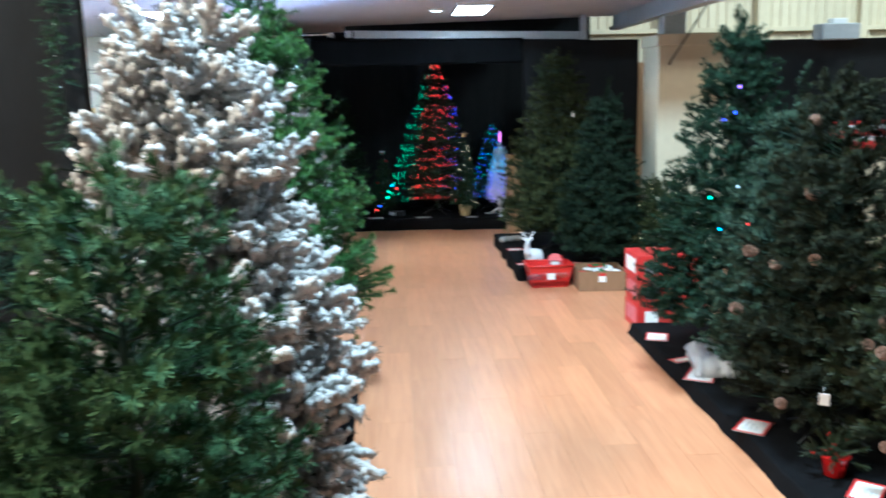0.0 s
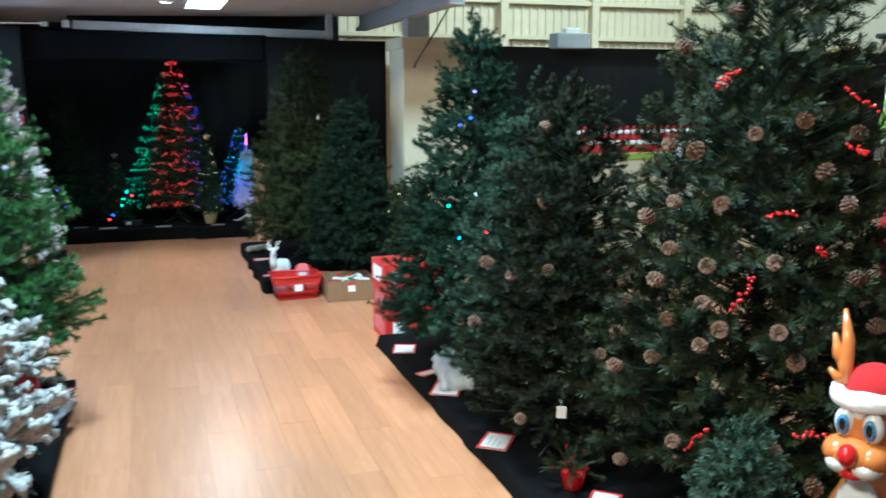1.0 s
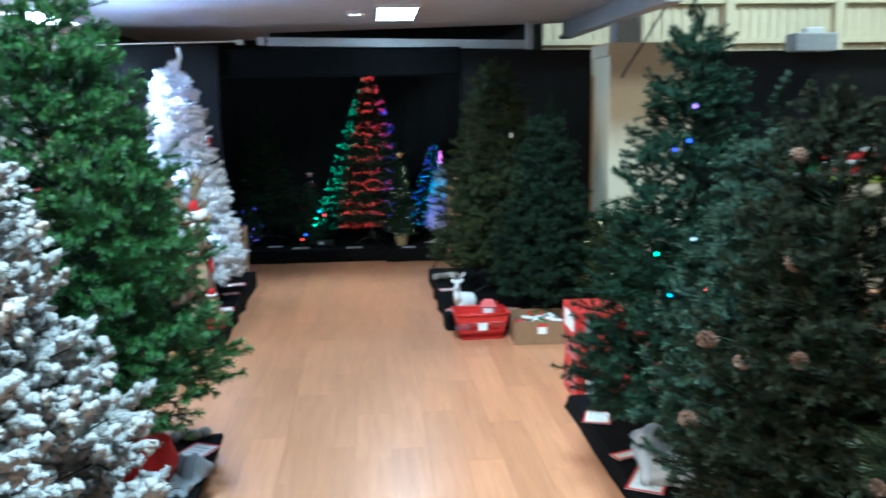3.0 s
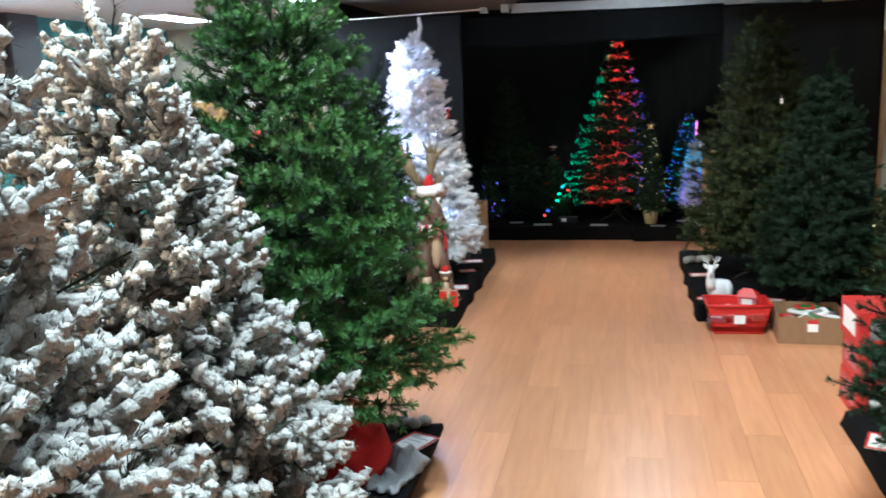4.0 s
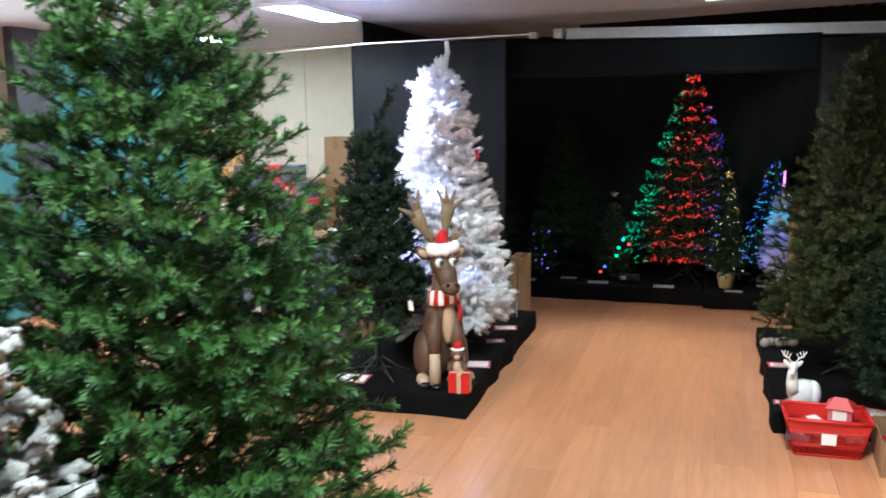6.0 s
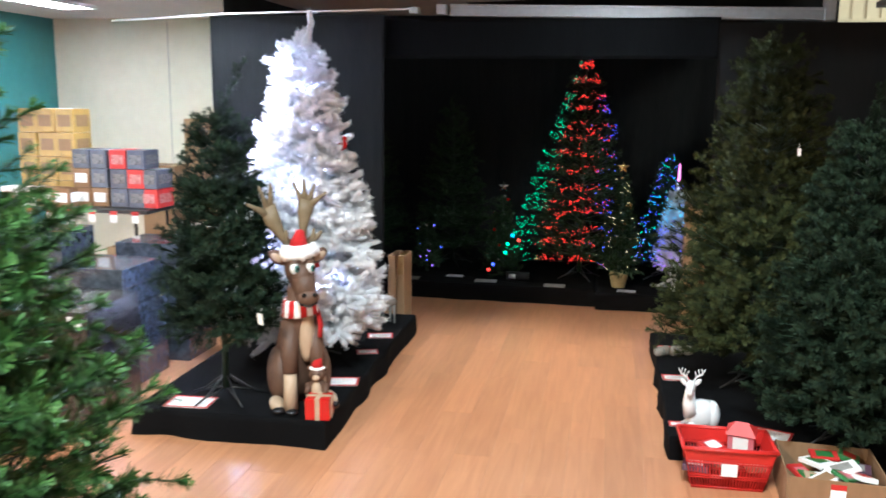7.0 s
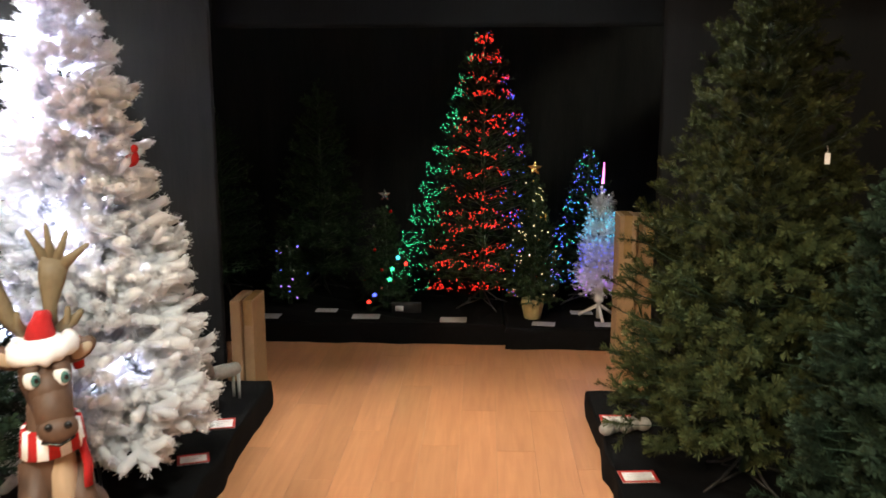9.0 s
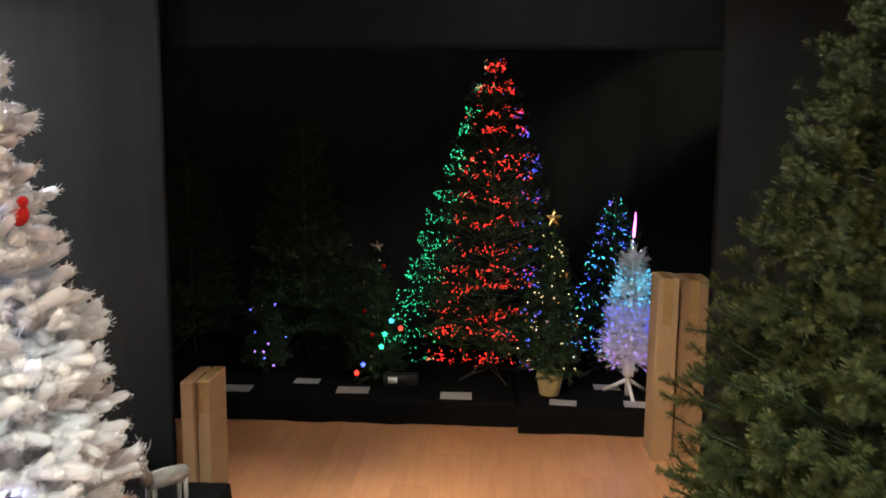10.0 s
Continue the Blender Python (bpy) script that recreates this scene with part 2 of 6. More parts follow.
WOOD_CRATE = material("rough_crate_wood", (0.34, 0.23, 0.13), 0.8, dark=(0.22, 0.145, 0.08), scale=30, bump=0.3, stretch=(1, 8, 8))
GLASS_GREY = material("grey_fabric", (0.46, 0.46, 0.48), 0.9, scale=60, bump=0.4)
ROPE = material("yellow_rope", (0.6, 0.45, 0.1), 0.8, scale=90, bump=0.4)
LAMP = glow_material("lamp_diffuser", (0.93, 0.97, 1.0), CEILING_LAMP)
# Left panels, strength raised to brighten the white tree and the left drape.
LAMP_LEFT = glow_material("left_lamp_diffuser", (0.95, 0.97, 1.0), SIDE_LAMP)
SPOT_GLOW = glow_material("small_lamp", (1.0, 0.97, 0.92), CEILING_LAMP)
DAY = glow_material("daylight_pane", (0.9, 0.95, 1.0), WINDOW_GLOW)

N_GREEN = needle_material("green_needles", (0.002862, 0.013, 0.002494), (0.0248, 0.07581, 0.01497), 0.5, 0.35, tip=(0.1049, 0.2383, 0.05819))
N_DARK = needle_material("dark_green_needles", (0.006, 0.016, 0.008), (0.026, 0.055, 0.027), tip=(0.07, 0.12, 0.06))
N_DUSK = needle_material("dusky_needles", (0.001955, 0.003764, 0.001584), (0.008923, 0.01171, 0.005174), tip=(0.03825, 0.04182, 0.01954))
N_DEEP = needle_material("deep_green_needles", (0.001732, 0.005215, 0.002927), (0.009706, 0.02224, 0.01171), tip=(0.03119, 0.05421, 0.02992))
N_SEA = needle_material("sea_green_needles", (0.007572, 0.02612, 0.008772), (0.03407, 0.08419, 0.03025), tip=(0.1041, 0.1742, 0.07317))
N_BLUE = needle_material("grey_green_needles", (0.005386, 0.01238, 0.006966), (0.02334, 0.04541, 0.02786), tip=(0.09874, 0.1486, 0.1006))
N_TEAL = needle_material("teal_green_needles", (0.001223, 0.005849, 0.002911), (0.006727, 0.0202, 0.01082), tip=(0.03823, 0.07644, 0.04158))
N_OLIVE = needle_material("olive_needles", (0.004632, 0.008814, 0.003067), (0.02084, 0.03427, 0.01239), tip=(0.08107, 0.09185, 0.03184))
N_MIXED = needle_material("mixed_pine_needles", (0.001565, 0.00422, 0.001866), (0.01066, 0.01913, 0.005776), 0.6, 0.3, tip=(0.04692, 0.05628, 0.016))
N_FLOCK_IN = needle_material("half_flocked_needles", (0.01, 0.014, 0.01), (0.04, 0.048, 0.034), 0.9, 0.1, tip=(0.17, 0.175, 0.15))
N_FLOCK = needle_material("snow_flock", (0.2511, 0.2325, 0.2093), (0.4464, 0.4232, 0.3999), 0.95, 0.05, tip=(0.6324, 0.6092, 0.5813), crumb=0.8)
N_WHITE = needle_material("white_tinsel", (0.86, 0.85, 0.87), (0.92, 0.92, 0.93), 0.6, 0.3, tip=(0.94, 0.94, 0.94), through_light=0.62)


# ---- makers ----
def finish(name, bm, mats, parent=None, label="", smooth=False):
    me = bpy.data.meshes.new(name)
    if smooth:
        for f in bm.faces:
            f.smooth = True
    bm.to_mesh(me)
    bm.free()
    for m in mats if isinstance(mats, (list, tuple)) else [mats]:
        me.materials.append(m)
    ob = new(name, me)
    if parent:
        ob.parent = parent
    return tagged(ob, label)


def part(name, bm, mat, parent, label="", smooth=False):
    return finish(name, bm, mat, parent, label, smooth)


def thing(name, x, y, z, label, category, group="", turn=0.0):
    ob = new(name)
    ob.empty_display_size = 0.1
    ob.matrix_basis = pose(x, y, z, 0, 0, turn)
    return tagged(ob, label, category, group)


def structure(name, bm, mat, label, category, smooth=False):
    return tagged(finish(name, bm, mat, None, "", smooth), label, category, "", "structure")


def box(bm, x0, x1, y0, y1, z0, z1, bevel=0.0, mat=0, turn=None):
    vs = bmesh.ops.create_cube(bm, size=1.0)["verts"]
    m = Matrix.Translation(((x0 + x1) / 2, (y0 + y1) / 2, (z0 + z1) / 2)) @ Matrix.Diagonal((abs(x1 - x0), abs(y1 - y0), abs(z1 - z0), 1))
    bmesh.ops.transform(bm, matrix=(turn @ m) if turn else m, verts=vs)
    faces = {f for v in vs for f in v.link_faces}
    for f in faces:
        f.material_index = mat
    if bevel:
        made = bmesh.ops.bevel(bm, geom=list({e for v in vs for e in v.link_edges}), offset=bevel, segments=2, affect="EDGES", profile=0.5)
        for f in made["faces"]:
            f.material_index = mat
    return bm


def B():
    return bmesh.new()


def ball(bm, c, r, mat=0, seg=14, rings=9, turn=(0, 0, 0)):
    r = (r, r, r) if isinstance(r, (int, float)) else r
    m = pose(*c, *turn) @ Matrix.Diagonal((*r, 1))
    for v in bmesh.ops.create_uvsphere(bm, u_segments=seg, v_segments=rings, radius=1.0, matrix=m)["verts"]:
        for f in v.link_faces:
            f.material_index, f.smooth = mat, True
    return bm


def tube(bm, pts, radii, seg=10, mat=0, flat=1.0, cap=True):
    """A lofted tube through pts with a radius at each; flat squeezes it along its second axis."""
    pts = [Vector(p) for p in pts]
    rings, side = [], None
    for i, p in enumerate(pts):
        d = (pts[min(i + 1, len(pts) - 1)] - pts[max(i - 1, 0)]).normalized()
        if side is None:
            side = d.orthogonal().normalized() if abs(d.z) > 0.9 else d.cross(Vector((0, 0, 1))).normalized()
        side = (side - d * side.dot(d)).normalized()
        up = d.cross(side)
        r = radii[i] if isinstance(radii, (list, tuple)) else radii
        rings.append([bm.verts.new(p + r * (math.cos(a) * side + flat * math.sin(a) * up)) for a in (2 * math.pi * k / seg for k in range(seg))])
    for a, b in zip(rings, rings[1:]):
        for k in range(seg):
            f = bm.faces.new((a[k], a[(k + 1) % seg], b[(k + 1) % seg], b[k]))
            f.material_index, f.smooth = mat, True
    if cap:
        for ring, way in ((rings[0], -1), (rings[-1], 1)):
            f = bm.faces.new(ring[::way])
            f.material_index = mat
    return bm


def turned(bm, profile, seg=20, mat=0, centre=(0, 0, 0)):
    """A surface of revolution about z from (radius, height) pairs."""
    rows = [[bm.verts.new((centre[0] + r * math.cos(2 * math.pi * k / seg), centre[1] + r * math.sin(2 * math.pi * k / seg), centre[2] + z)) for k in range(seg)] for r, z in profile]
    for a, b in zip(rows, rows[1:]):
        for k in range(seg):
            f = bm.faces.new((a[k], a[(k + 1) % seg], b[(k + 1) % seg], b[k]))
            f.material_index, f.smooth = mat, True
    bm.faces.new(rows[0][::-1]).material_index = mat
    bm.faces.new(rows[-1]).material_index = mat
    return bm


def cloth_sheet(x0, x1, z0, z1, y, folds, depth, seed, thick=0.006):
    """A hanging cloth in the plane y, with uneven upright folds that deepen downwards."""
    rng = random.Random(seed)
    n, rows = max(8, int((x1 - x0) * 40)), 9
    ph = [rng.uniform(0, 6.28) for _ in range(4)]
    bm = B()
    grid = []
    for j in range(rows + 1):
        v = j / rows
        line = []
        for i in range(n + 1):
            x = x0 + (x1 - x0) * i / n
            w = math.sin(folds * x + ph[0] + 0.5 * math.sin(1.7 * x + ph[1])) * 0.6 + math.sin(folds * 2.3 * x + ph[2]) * 0.25 + math.sin(0.9 * x + 2.1 * v + ph[3]) * 0.5
            line.append(bm.verts.new((x, y + depth * (0.35 + 0.65 * v) * w, z1 + (z0 - z1) * v)))
        grid.append(line)
    for a, b in zip(grid, grid[1:]):
        for i in range(n):
            bm.faces.new((a[i], b[i], b[i + 1], a[i + 1])).smooth = True
    bmesh.ops.solidify(bm, geom=bm.faces[:], thickness=thick)
    return bm


def mesh_from_triangles(name, tri, mat, parent, label="", tint=None, tip=None):
    """One mesh of loose triangles from an (n, 3, 3) array."""
    n = len(tri)
    me = bpy.data.meshes.new(name)
    me.vertices.add(3 * n)
    me.vertices.foreach_set("co", np.ascontiguousarray(tri, dtype=np.float32).ravel())
    me.loops.add(3 * n)
    me.loops.foreach_set("vertex_index", np.arange(3 * n, dtype=np.int32))
    me.polygons.add(n)
    me.polygons.foreach_set("loop_start", np.arange(0, 3 * n, 3, dtype=np.int32))
    if tint is not None:
        me.attributes.new("tint", "FLOAT", "POINT").data.foreach_set("value", np.repeat(tint, 3).astype(np.float32))
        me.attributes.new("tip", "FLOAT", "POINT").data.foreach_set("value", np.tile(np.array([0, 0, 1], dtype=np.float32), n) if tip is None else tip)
    me.update(calc_edges=True)
    me.materials.append(mat)
    ob = new(name, me)
    ob.parent = parent
    return tagged(ob, label, kind="stuff")


def sprig_needles(rng, count, nl, nw, open_angle, core_r=0.1):
    """A soft brush of unit length along x: slim needles all round a thin core, leaning forward more and more towards its end. Triangles (n, 3, 3) and the share of the end in each corner."""
    t = np.concatenate([rng.random(count - count // 4) ** 0.8, 0.9 + 0.1 * rng.random(count // 4)])
    a = np.radians(open_angle * (1.1 - 0.3 * t ** 2) + rng.normal(0, 9, count))
    a[t > 0.9] *= rng.random((t > 0.9).sum()) ** 0.5
    b = rng.random(count) * 2 * np.pi
    d = np.stack([np.cos(a), np.sin(a) * np.cos(b), np.sin(a) * np.sin(b)], 1)
    s = np.stack([np.zeros(count), -np.sin(b), np.cos(b)], 1)
    p = np.stack([t, np.zeros(count), np.zeros(count)], 1)
    end = p + d * nl * (0.7 + 0.5 * rng.random(count))[:, None]
    sides, rings = 3, [(-0.05, 0.6), (0.96, 0.5)]
    loops = [[(u, core_r * q * math.cos(6.283 * k / sides), core_r * q * math.sin(6.283 * k / sides)) for k in range(sides)] for u, q in rings]
    core = []
    for lo, hi in zip(loops, loops[1:]):
        for k in range(sides):
            n = (k + 1) % sides
            core += [(lo[k], lo[n], hi[n]), (lo[k], hi[n], hi[k])]
    core = np.array(core)
    core = core if core_r else core[:0]
    m = count * 2 // 3
    tri = np.concatenate([np.stack([p - s * nw / 2, p + s * nw / 2, end], 1)[:m], np.stack([end - s * nw / 2, end + s * nw / 2, p], 1)[m:], core])
    # Tip share grows along the sprig; it also paints lit ends over dark bases.
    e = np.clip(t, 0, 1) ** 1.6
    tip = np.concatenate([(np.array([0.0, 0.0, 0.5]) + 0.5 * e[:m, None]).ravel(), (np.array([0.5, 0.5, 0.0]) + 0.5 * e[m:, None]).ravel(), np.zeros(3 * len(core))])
    return tri, tip


def lumpy_shape(rng, count, reach, size):
    """A snow-laden spray of unit length along x: a thick stem with stubby, uneven side fingers. Corners and faces."""
    body = pile_shape(rng, size * 1.1, 0.45, 5)
    vs, fs, n = [body[0]], [body[1]], len(body[0])
    for k in range(count):
        t = (k + rng.random()) / count
        b = 2.4 * k + rng.random()
        lean = math.radians(48 + 14 * rng.normal())
        d = np.array([[math.cos(lean), math.sin(lean) * math.cos(b), math.sin(lean) * math.sin(b)]])
        v, f = pile_shape(rng, 1.0, 0.5, 4)
        long, thick = reach * (1.15 - 0.5 * t) * (0.6 + 0.7 * rng.random()), size * (0.7 + 0.5 * rng.random())
        v = (v * np.array([long, thick, thick])) @ turn_to(d, np.array([rng.random() * 6.28]), rng)[0].T
        vs.append(v + np.array([t, 0, 0])), fs.append(f + n)
        n += len(v)
    return np.concatenate(vs), np.concatenate(fs)


def pile_shape(rng, thick, rough=0.14, sides=6):
    """A blunt round finger of unit length along x: corners, faces and how near each corner is to the end."""
    rings = [(-0.05, 0.6), (0.3, 1.0), (0.88, 1.05), (1.03, 0.75)]
    v = [(u + 0.04 * rng.normal(), thick * q * (1 + rough * (2 * rng.random() - 1)) * math.cos(6.283 * k / sides), thick * q * (1 + rough * (2 * rng.random() - 1)) * math.sin(6.283 * k / sides)) for u, q in rings for k in range(sides)] + [(1.07, 0, 0)]
    f = []
    for i in range(len(rings) - 1):
        for k in range(sides):
            a, b = i * sides + k, i * sides + (k + 1) % sides
            f += [(a, b, b + sides), (a, b + sides, a + sides)]
    last = (len(rings) - 1) * sides
    f += [(last + k, last + (k + 1) % sides, len(v) - 1) for k in range(sides)]
    return np.array(v), np.array(f)


def soft_mesh(name, verts, faces, tint, tip, mat, parent, label=""):
    """One smooth-shaded mesh from shared corners."""
    me = bpy.data.meshes.new(name)
    me.vertices.add(len(verts))
    me.vertices.foreach_set("co", verts.astype(np.float32).ravel())
    me.loops.add(3 * len(faces))
    me.loops.foreach_set("vertex_index", faces.astype(np.int32).ravel())
    me.polygons.add(len(faces))
    me.polygons.foreach_set("loop_start", np.arange(0, 3 * len(faces), 3, dtype=np.int32))
    me.polygons.foreach_set("use_smooth", np.ones(len(faces), dtype=bool))
    me.attributes.new("tint", "FLOAT", "POINT").data.foreach_set("value", tint.astype(np.float32))
    me.attributes.new("tip", "FLOAT", "POINT").data.foreach_set("value", tip.astype(np.float32))
    me.update(calc_edges=True)
    me.materials.append(mat)
    ob = new(name, me)
    ob.parent = parent
    return tagged(ob, label, kind="stuff")


def turn_to(d, roll, rng):
    """Rotation matrices (n, 3, 3) whose first column is d."""
    d = d / np.linalg.norm(d, axis=1, keepdims=True)
    up = np.tile(np.array([0.0, 0.0, 1.0]), (len(d), 1)) + 0.02 * rng.normal(size=d.shape)
    s = np.cross(up, d)
    s /= np.linalg.norm(s, axis=1, keepdims=True)
    u = np.cross(d, s)
    c, k = np.cos(roll)[:, None], np.sin(roll)[:, None]
    return np.stack([d, c * s + k * u, c * u - k * s], 2)


def branch_plan(rng, height, radius, low, tiers, rise, fullness, top, bulge, ragged):
    """Branches (start, direction, length, share of the widest ring) of a tree whose crown begins at low."""
    out = []
    for i in range(tiers):
        v = min(max((i + 0.3 * rng.normal()) / tiers, 0), 0.985)
        z = low + (height - low - 0.08) * v
        r = radius * (top + (1 - top) * (1 - v) ** bulge) * min(1, 0.84 + 2.5 * v)
        n = max(5, int(fullness * (7 + 23 * r)))
        off = rng.random() * 6.28
        gap = (height - low) / tiers
        for k in range(n):
            a = off + 2 * np.pi * (k + 0.25 * rng.normal()) / n
            e = np.radians(rise * (0.5 + 1.2 * v) + rng.normal() * 7)
            length = max(0.05, r * (1 - abs(ragged * rng.normal())) / max(0.6, np.cos(e)))
            out.append((np.array([0, 0, z + gap * rng.uniform(-0.5, 0.5) - 0.5 * length * np.sin(e)]), np.array([np.cos(a) * np.cos(e), np.sin(a) * np.cos(e), np.sin(e)]), length, r / radius))
    return out


def christmas_tree(x, y, z, height, radius, mat, label, seed, low=0.22, tiers=22, fullness=1.0, finger=0.078, needles=78, needle=0.033, width=0.005, open_angle=66, tuft=3, spread=0.75, inner=3,
                   droop=0.0, rise=20, bulge=0.8, top=0.08, ragged=0.15, flock=None, pole=GREEN_POLE, leader=0.0, lean=(0.0, 0.0), legs=4, stand=True, wire=0.004, lift=0.25, core=0.045, pile=None, stray=(), name="christmas_tree", group="artificial christmas trees"):
    """An artificial tree: pole, folding feet, wire limbs and a crown of needled tufts. Returns the thing and the ends of its shoots."""
    rng = np.random.default_rng(seed)
    tree = thing(name, x, y, z, label, "christmas tree", group)
    pos, way, size, limbs = [], [], [], B()
    for s, d, length, share in branch_plan(rng, height, radius - finger * 0.7, low, tiers, rise, fullness, top, bulge, ragged):
        flat = np.array([-d[1], d[0], 0]) / max(1e-6, np.hypot(d[0], d[1]))
        up = np.cross(flat, d) * -1
        up = up if up[2] > 0 else -up
        bend = np.array([0, 0, -droop * length])
        end = s + d * length + bend
        tube(limbs, [s, s + d * length * 0.55 + bend * 0.3, end], [wire, wire * 0.8, wire * 0.5], 3, cap=False)
        f = finger * (0.6 + 0.45 * share)
        for k in range(tuft):
            w = d + spread * (flat * rng.normal() + up * (0.7 * rng.normal() + lift)) if k else d + up * lift * 0.5
            pos.append(end - d * min(0.16, length * 0.45) * rng.random() ** 1.4), way.append(w), size.append(f * (0.8 + 0.4 * rng.random()))
        count = int(round(inner * (0.3 + 0.9 * share)))
        for k in range(count):
            q = 0.28 + 0.62 * (k + rng.random()) / max(1, count)
            w = d * 0.6 + (1 if k % 2 else -1) * flat * (0.5 + 0.4 * rng.random()) + up * (0.45 * rng.normal() + lift * 0.5)
            pos.append(s + d * length * q + bend * q * q), way.append(w), size.append(f * (1.0 + 0.3 * rng.random()))
    for k in range(7):
        pos.append(np.array([0, 0, height - 0.16 + 0.012 * k])), way.append(np.array([0.4 * rng.normal(), 0.4 * rng.normal(), 1.0])), size.append(finger * 0.9)
    for k in range(7 if leader else 0):
        q = k / 7
        pos.append(np.array([lean[0] * leader * q, lean[1] * leader * q, height - 0.08 + leader * q])), way.append(np.array([lean[0] + 0.25 * rng.normal(), lean[1] + 0.25 * rng.normal(), 1.0])), size.append(max(0.06, leader * 0.35))
    for p, w, long in stray:
        pos.append(np.array(p)), way.append(np.array(w)), size.append(long)
    pos, way, size = np.array(pos), np.array(way), np.array(size)
    rot = turn_to(way, rng.random(len(way)) * 6.28, rng)
    kinds = [sprig_needles(rng, needles, needle / finger, width / finger, open_angle, core) for _ in range(5)]
    chosen = rng.integers(0, 5, len(pos))
    tones = np.clip(0.42 + 0.38 * rng.normal(size=len(pos)), 0, 1)
    tris, tint, tip = [], [], []
    for i in range(5):
        w = np.where(chosen == i)[0]
        tri, end = kinds[i]
        tris.append((np.einsum("nij,tkj->ntki", rot[w] * size[w][:, None, None], tri) + pos[w][:, None, None, :]).reshape(-1, 3, 3))
        tint.append(np.repeat(tones[w], len(tri)))
        tip.append(np.tile(end, len(w)))

    def soft(title, shapes, which, cover, words):
        vs, fs, tn, ends, n = [], [], [], [], 0
        for i in range(5):
            w = which[chosen[which] == i]
            v, f = shapes[i]
            vs.append((np.einsum("nij,vj->nvi", rot[w] * size[w][:, None, None], v) + pos[w][:, None, :]).reshape(-1, 3))
            fs.append((f[None] + n + len(v) * np.arange(len(w))[:, None, None]).reshape(-1, 3))
            tn.append(np.repeat(tones[w], len(v)))
            ends.append(np.tile(np.clip(v[:, 0], 0, 1) ** 1.6, len(w)))
            n += len(v) * len(w)
        soft_mesh(title, np.concatenate(vs), np.concatenate(fs), np.concatenate(tn), np.concatenate(ends), cover, tree, words)

    part("trunk", tube(B(), [(0, 0, 0.06 if stand else 0.0), (0, 0, height * 0.5), (0, 0, height - 0.08)], [0.014 + 0.004 * height, 0.014, 0.005], 10), pole, tree, "metal tree pole")
    tagged(part("limb_wire", limbs, pole, tree, "thin wire branches"), kind="stuff")
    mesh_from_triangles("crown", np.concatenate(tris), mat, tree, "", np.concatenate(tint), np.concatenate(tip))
    if flock:
        count, reach, lump, part_of = flock
        soft("snow_flock", [lumpy_shape(rng, count, reach / finger, lump / finger) for _ in range(5)], np.where(rng.random(len(pos)) < part_of)[0], N_FLOCK, "clumps of white artificial snow")
    if pile:
        soft("inner_crown", [pile_shape(rng, pile / finger, 0.25, 6) for _ in range(5)], np.arange(len(pos)), mat, "soft tinsel ropes")
    for k in range(legs if stand else 0):
        a = 2 * math.pi * k / legs + 0.5
        c, s = math.cos(a), math.sin(a)
        bm = tube(B(), [(0.02 * c, 0.02 * s, 0.13), (0.13 * c, 0.13 * s, 0.045), (0.22 * c, 0.22 * s, 0.008)], [0.0065, 0.0065, 0.006], 6)
        tube(bm, [(0.02 * c, 0.02 * s, 0.06), (0.13 * c, 0.13 * s, 0.035)], 0.005, 6)
        part("stand_leg", bm, BLACK_PLASTIC, tree)
    return tree, pos + rot[:, :, 0] * size[:, None]


# ---- hall ----
structure("subfloor", box(B(), -8.0, 12.2, -4.0, 14.3, -0.12, -0.004), material("floor_screed", (0.5, 0.34, 0.2), 0.5, scale=10), "pale beech laminate floor of the hall", "floor")
structure("wall_far_left", box(B(), -8.2, -1.97, 12.5, 12.7, 0, 5.9), CREAM_WALL, "cream painted partition wall", "wall")
bm = B()
for sx in (-3.67, -2.45):
    box(bm, sx - 0.004, sx + 0.004, 12.494, 12.5, 0.0, 2.62)
structure("trim_wall_joint", bm, GREY_WALL, "thin dark joint strips of the cream wall panels", "trim")
bm = B()
box(bm, -5.25, -5.05, 9.75, 12.5, 0, 2.7)
structure("wall_teal", bm, TEAL, "teal painted wall", "wall")
structure("trim_teal_joint", box(B(), -5.05, -5.044, 11.1, 11.11, 0, 2.62), BLACK_PLASTIC, "dark joint of the teal wall", "trim")
structure("wall_pillar", box(B(), -5.3, -4.95, 9.3, 9.75, 0, 2.7, 0.01), DARK_DECK, "dark painted pillar", "pillar")
structure("wall_tan", box(B(), -5.25, -5.05, 8.35, 9.3, 0, 2.7), TAN, "tan board wall", "wall")
structure("trim_teal_panel", box(B(), -5.04, -4.98, 8.7, 9.28, 0, 1.62, 0.008), TEAL, "low teal panel before the tan wall", "panel")
structure("wall_window_side", box(B(), -5.25, -5.05, -4.0, 6.4, 0, 2.7), GREY_WALL, "grey wall beside the window", "wall")
structure("wall_window_foot", box(B(), -5.25, -5.05, 6.4, 8.35, 0, 0.5), GREY_WALL, "low wall below the window", "wall")
window = thing("window_1", -5.15, 7.38, 0.5, "tall bright window in a dark frame", "window")
tagged(window, kind="structure")
part("pane", box(B(), -0.01, 0.01, -0.92, 0.92, 0.03, 2.1), DAY, window, "glaring daylight pane")
bm = B()
for a, b in ((-0.97, -0.9), (0.9, 0.97), (-0.03, 0.03)):
    box(bm, -0.06, 0.12, a, b, 0.0, 2.15, 0.005)
box(bm, -0.06, 0.12, -0.9, 0.9, 2.08, 2.15)
box(bm, -0.06, 0.12, -0.9, 0.9, 0.0, 0.05)
part("window_frame", bm, BLACK_PLASTIC, window)
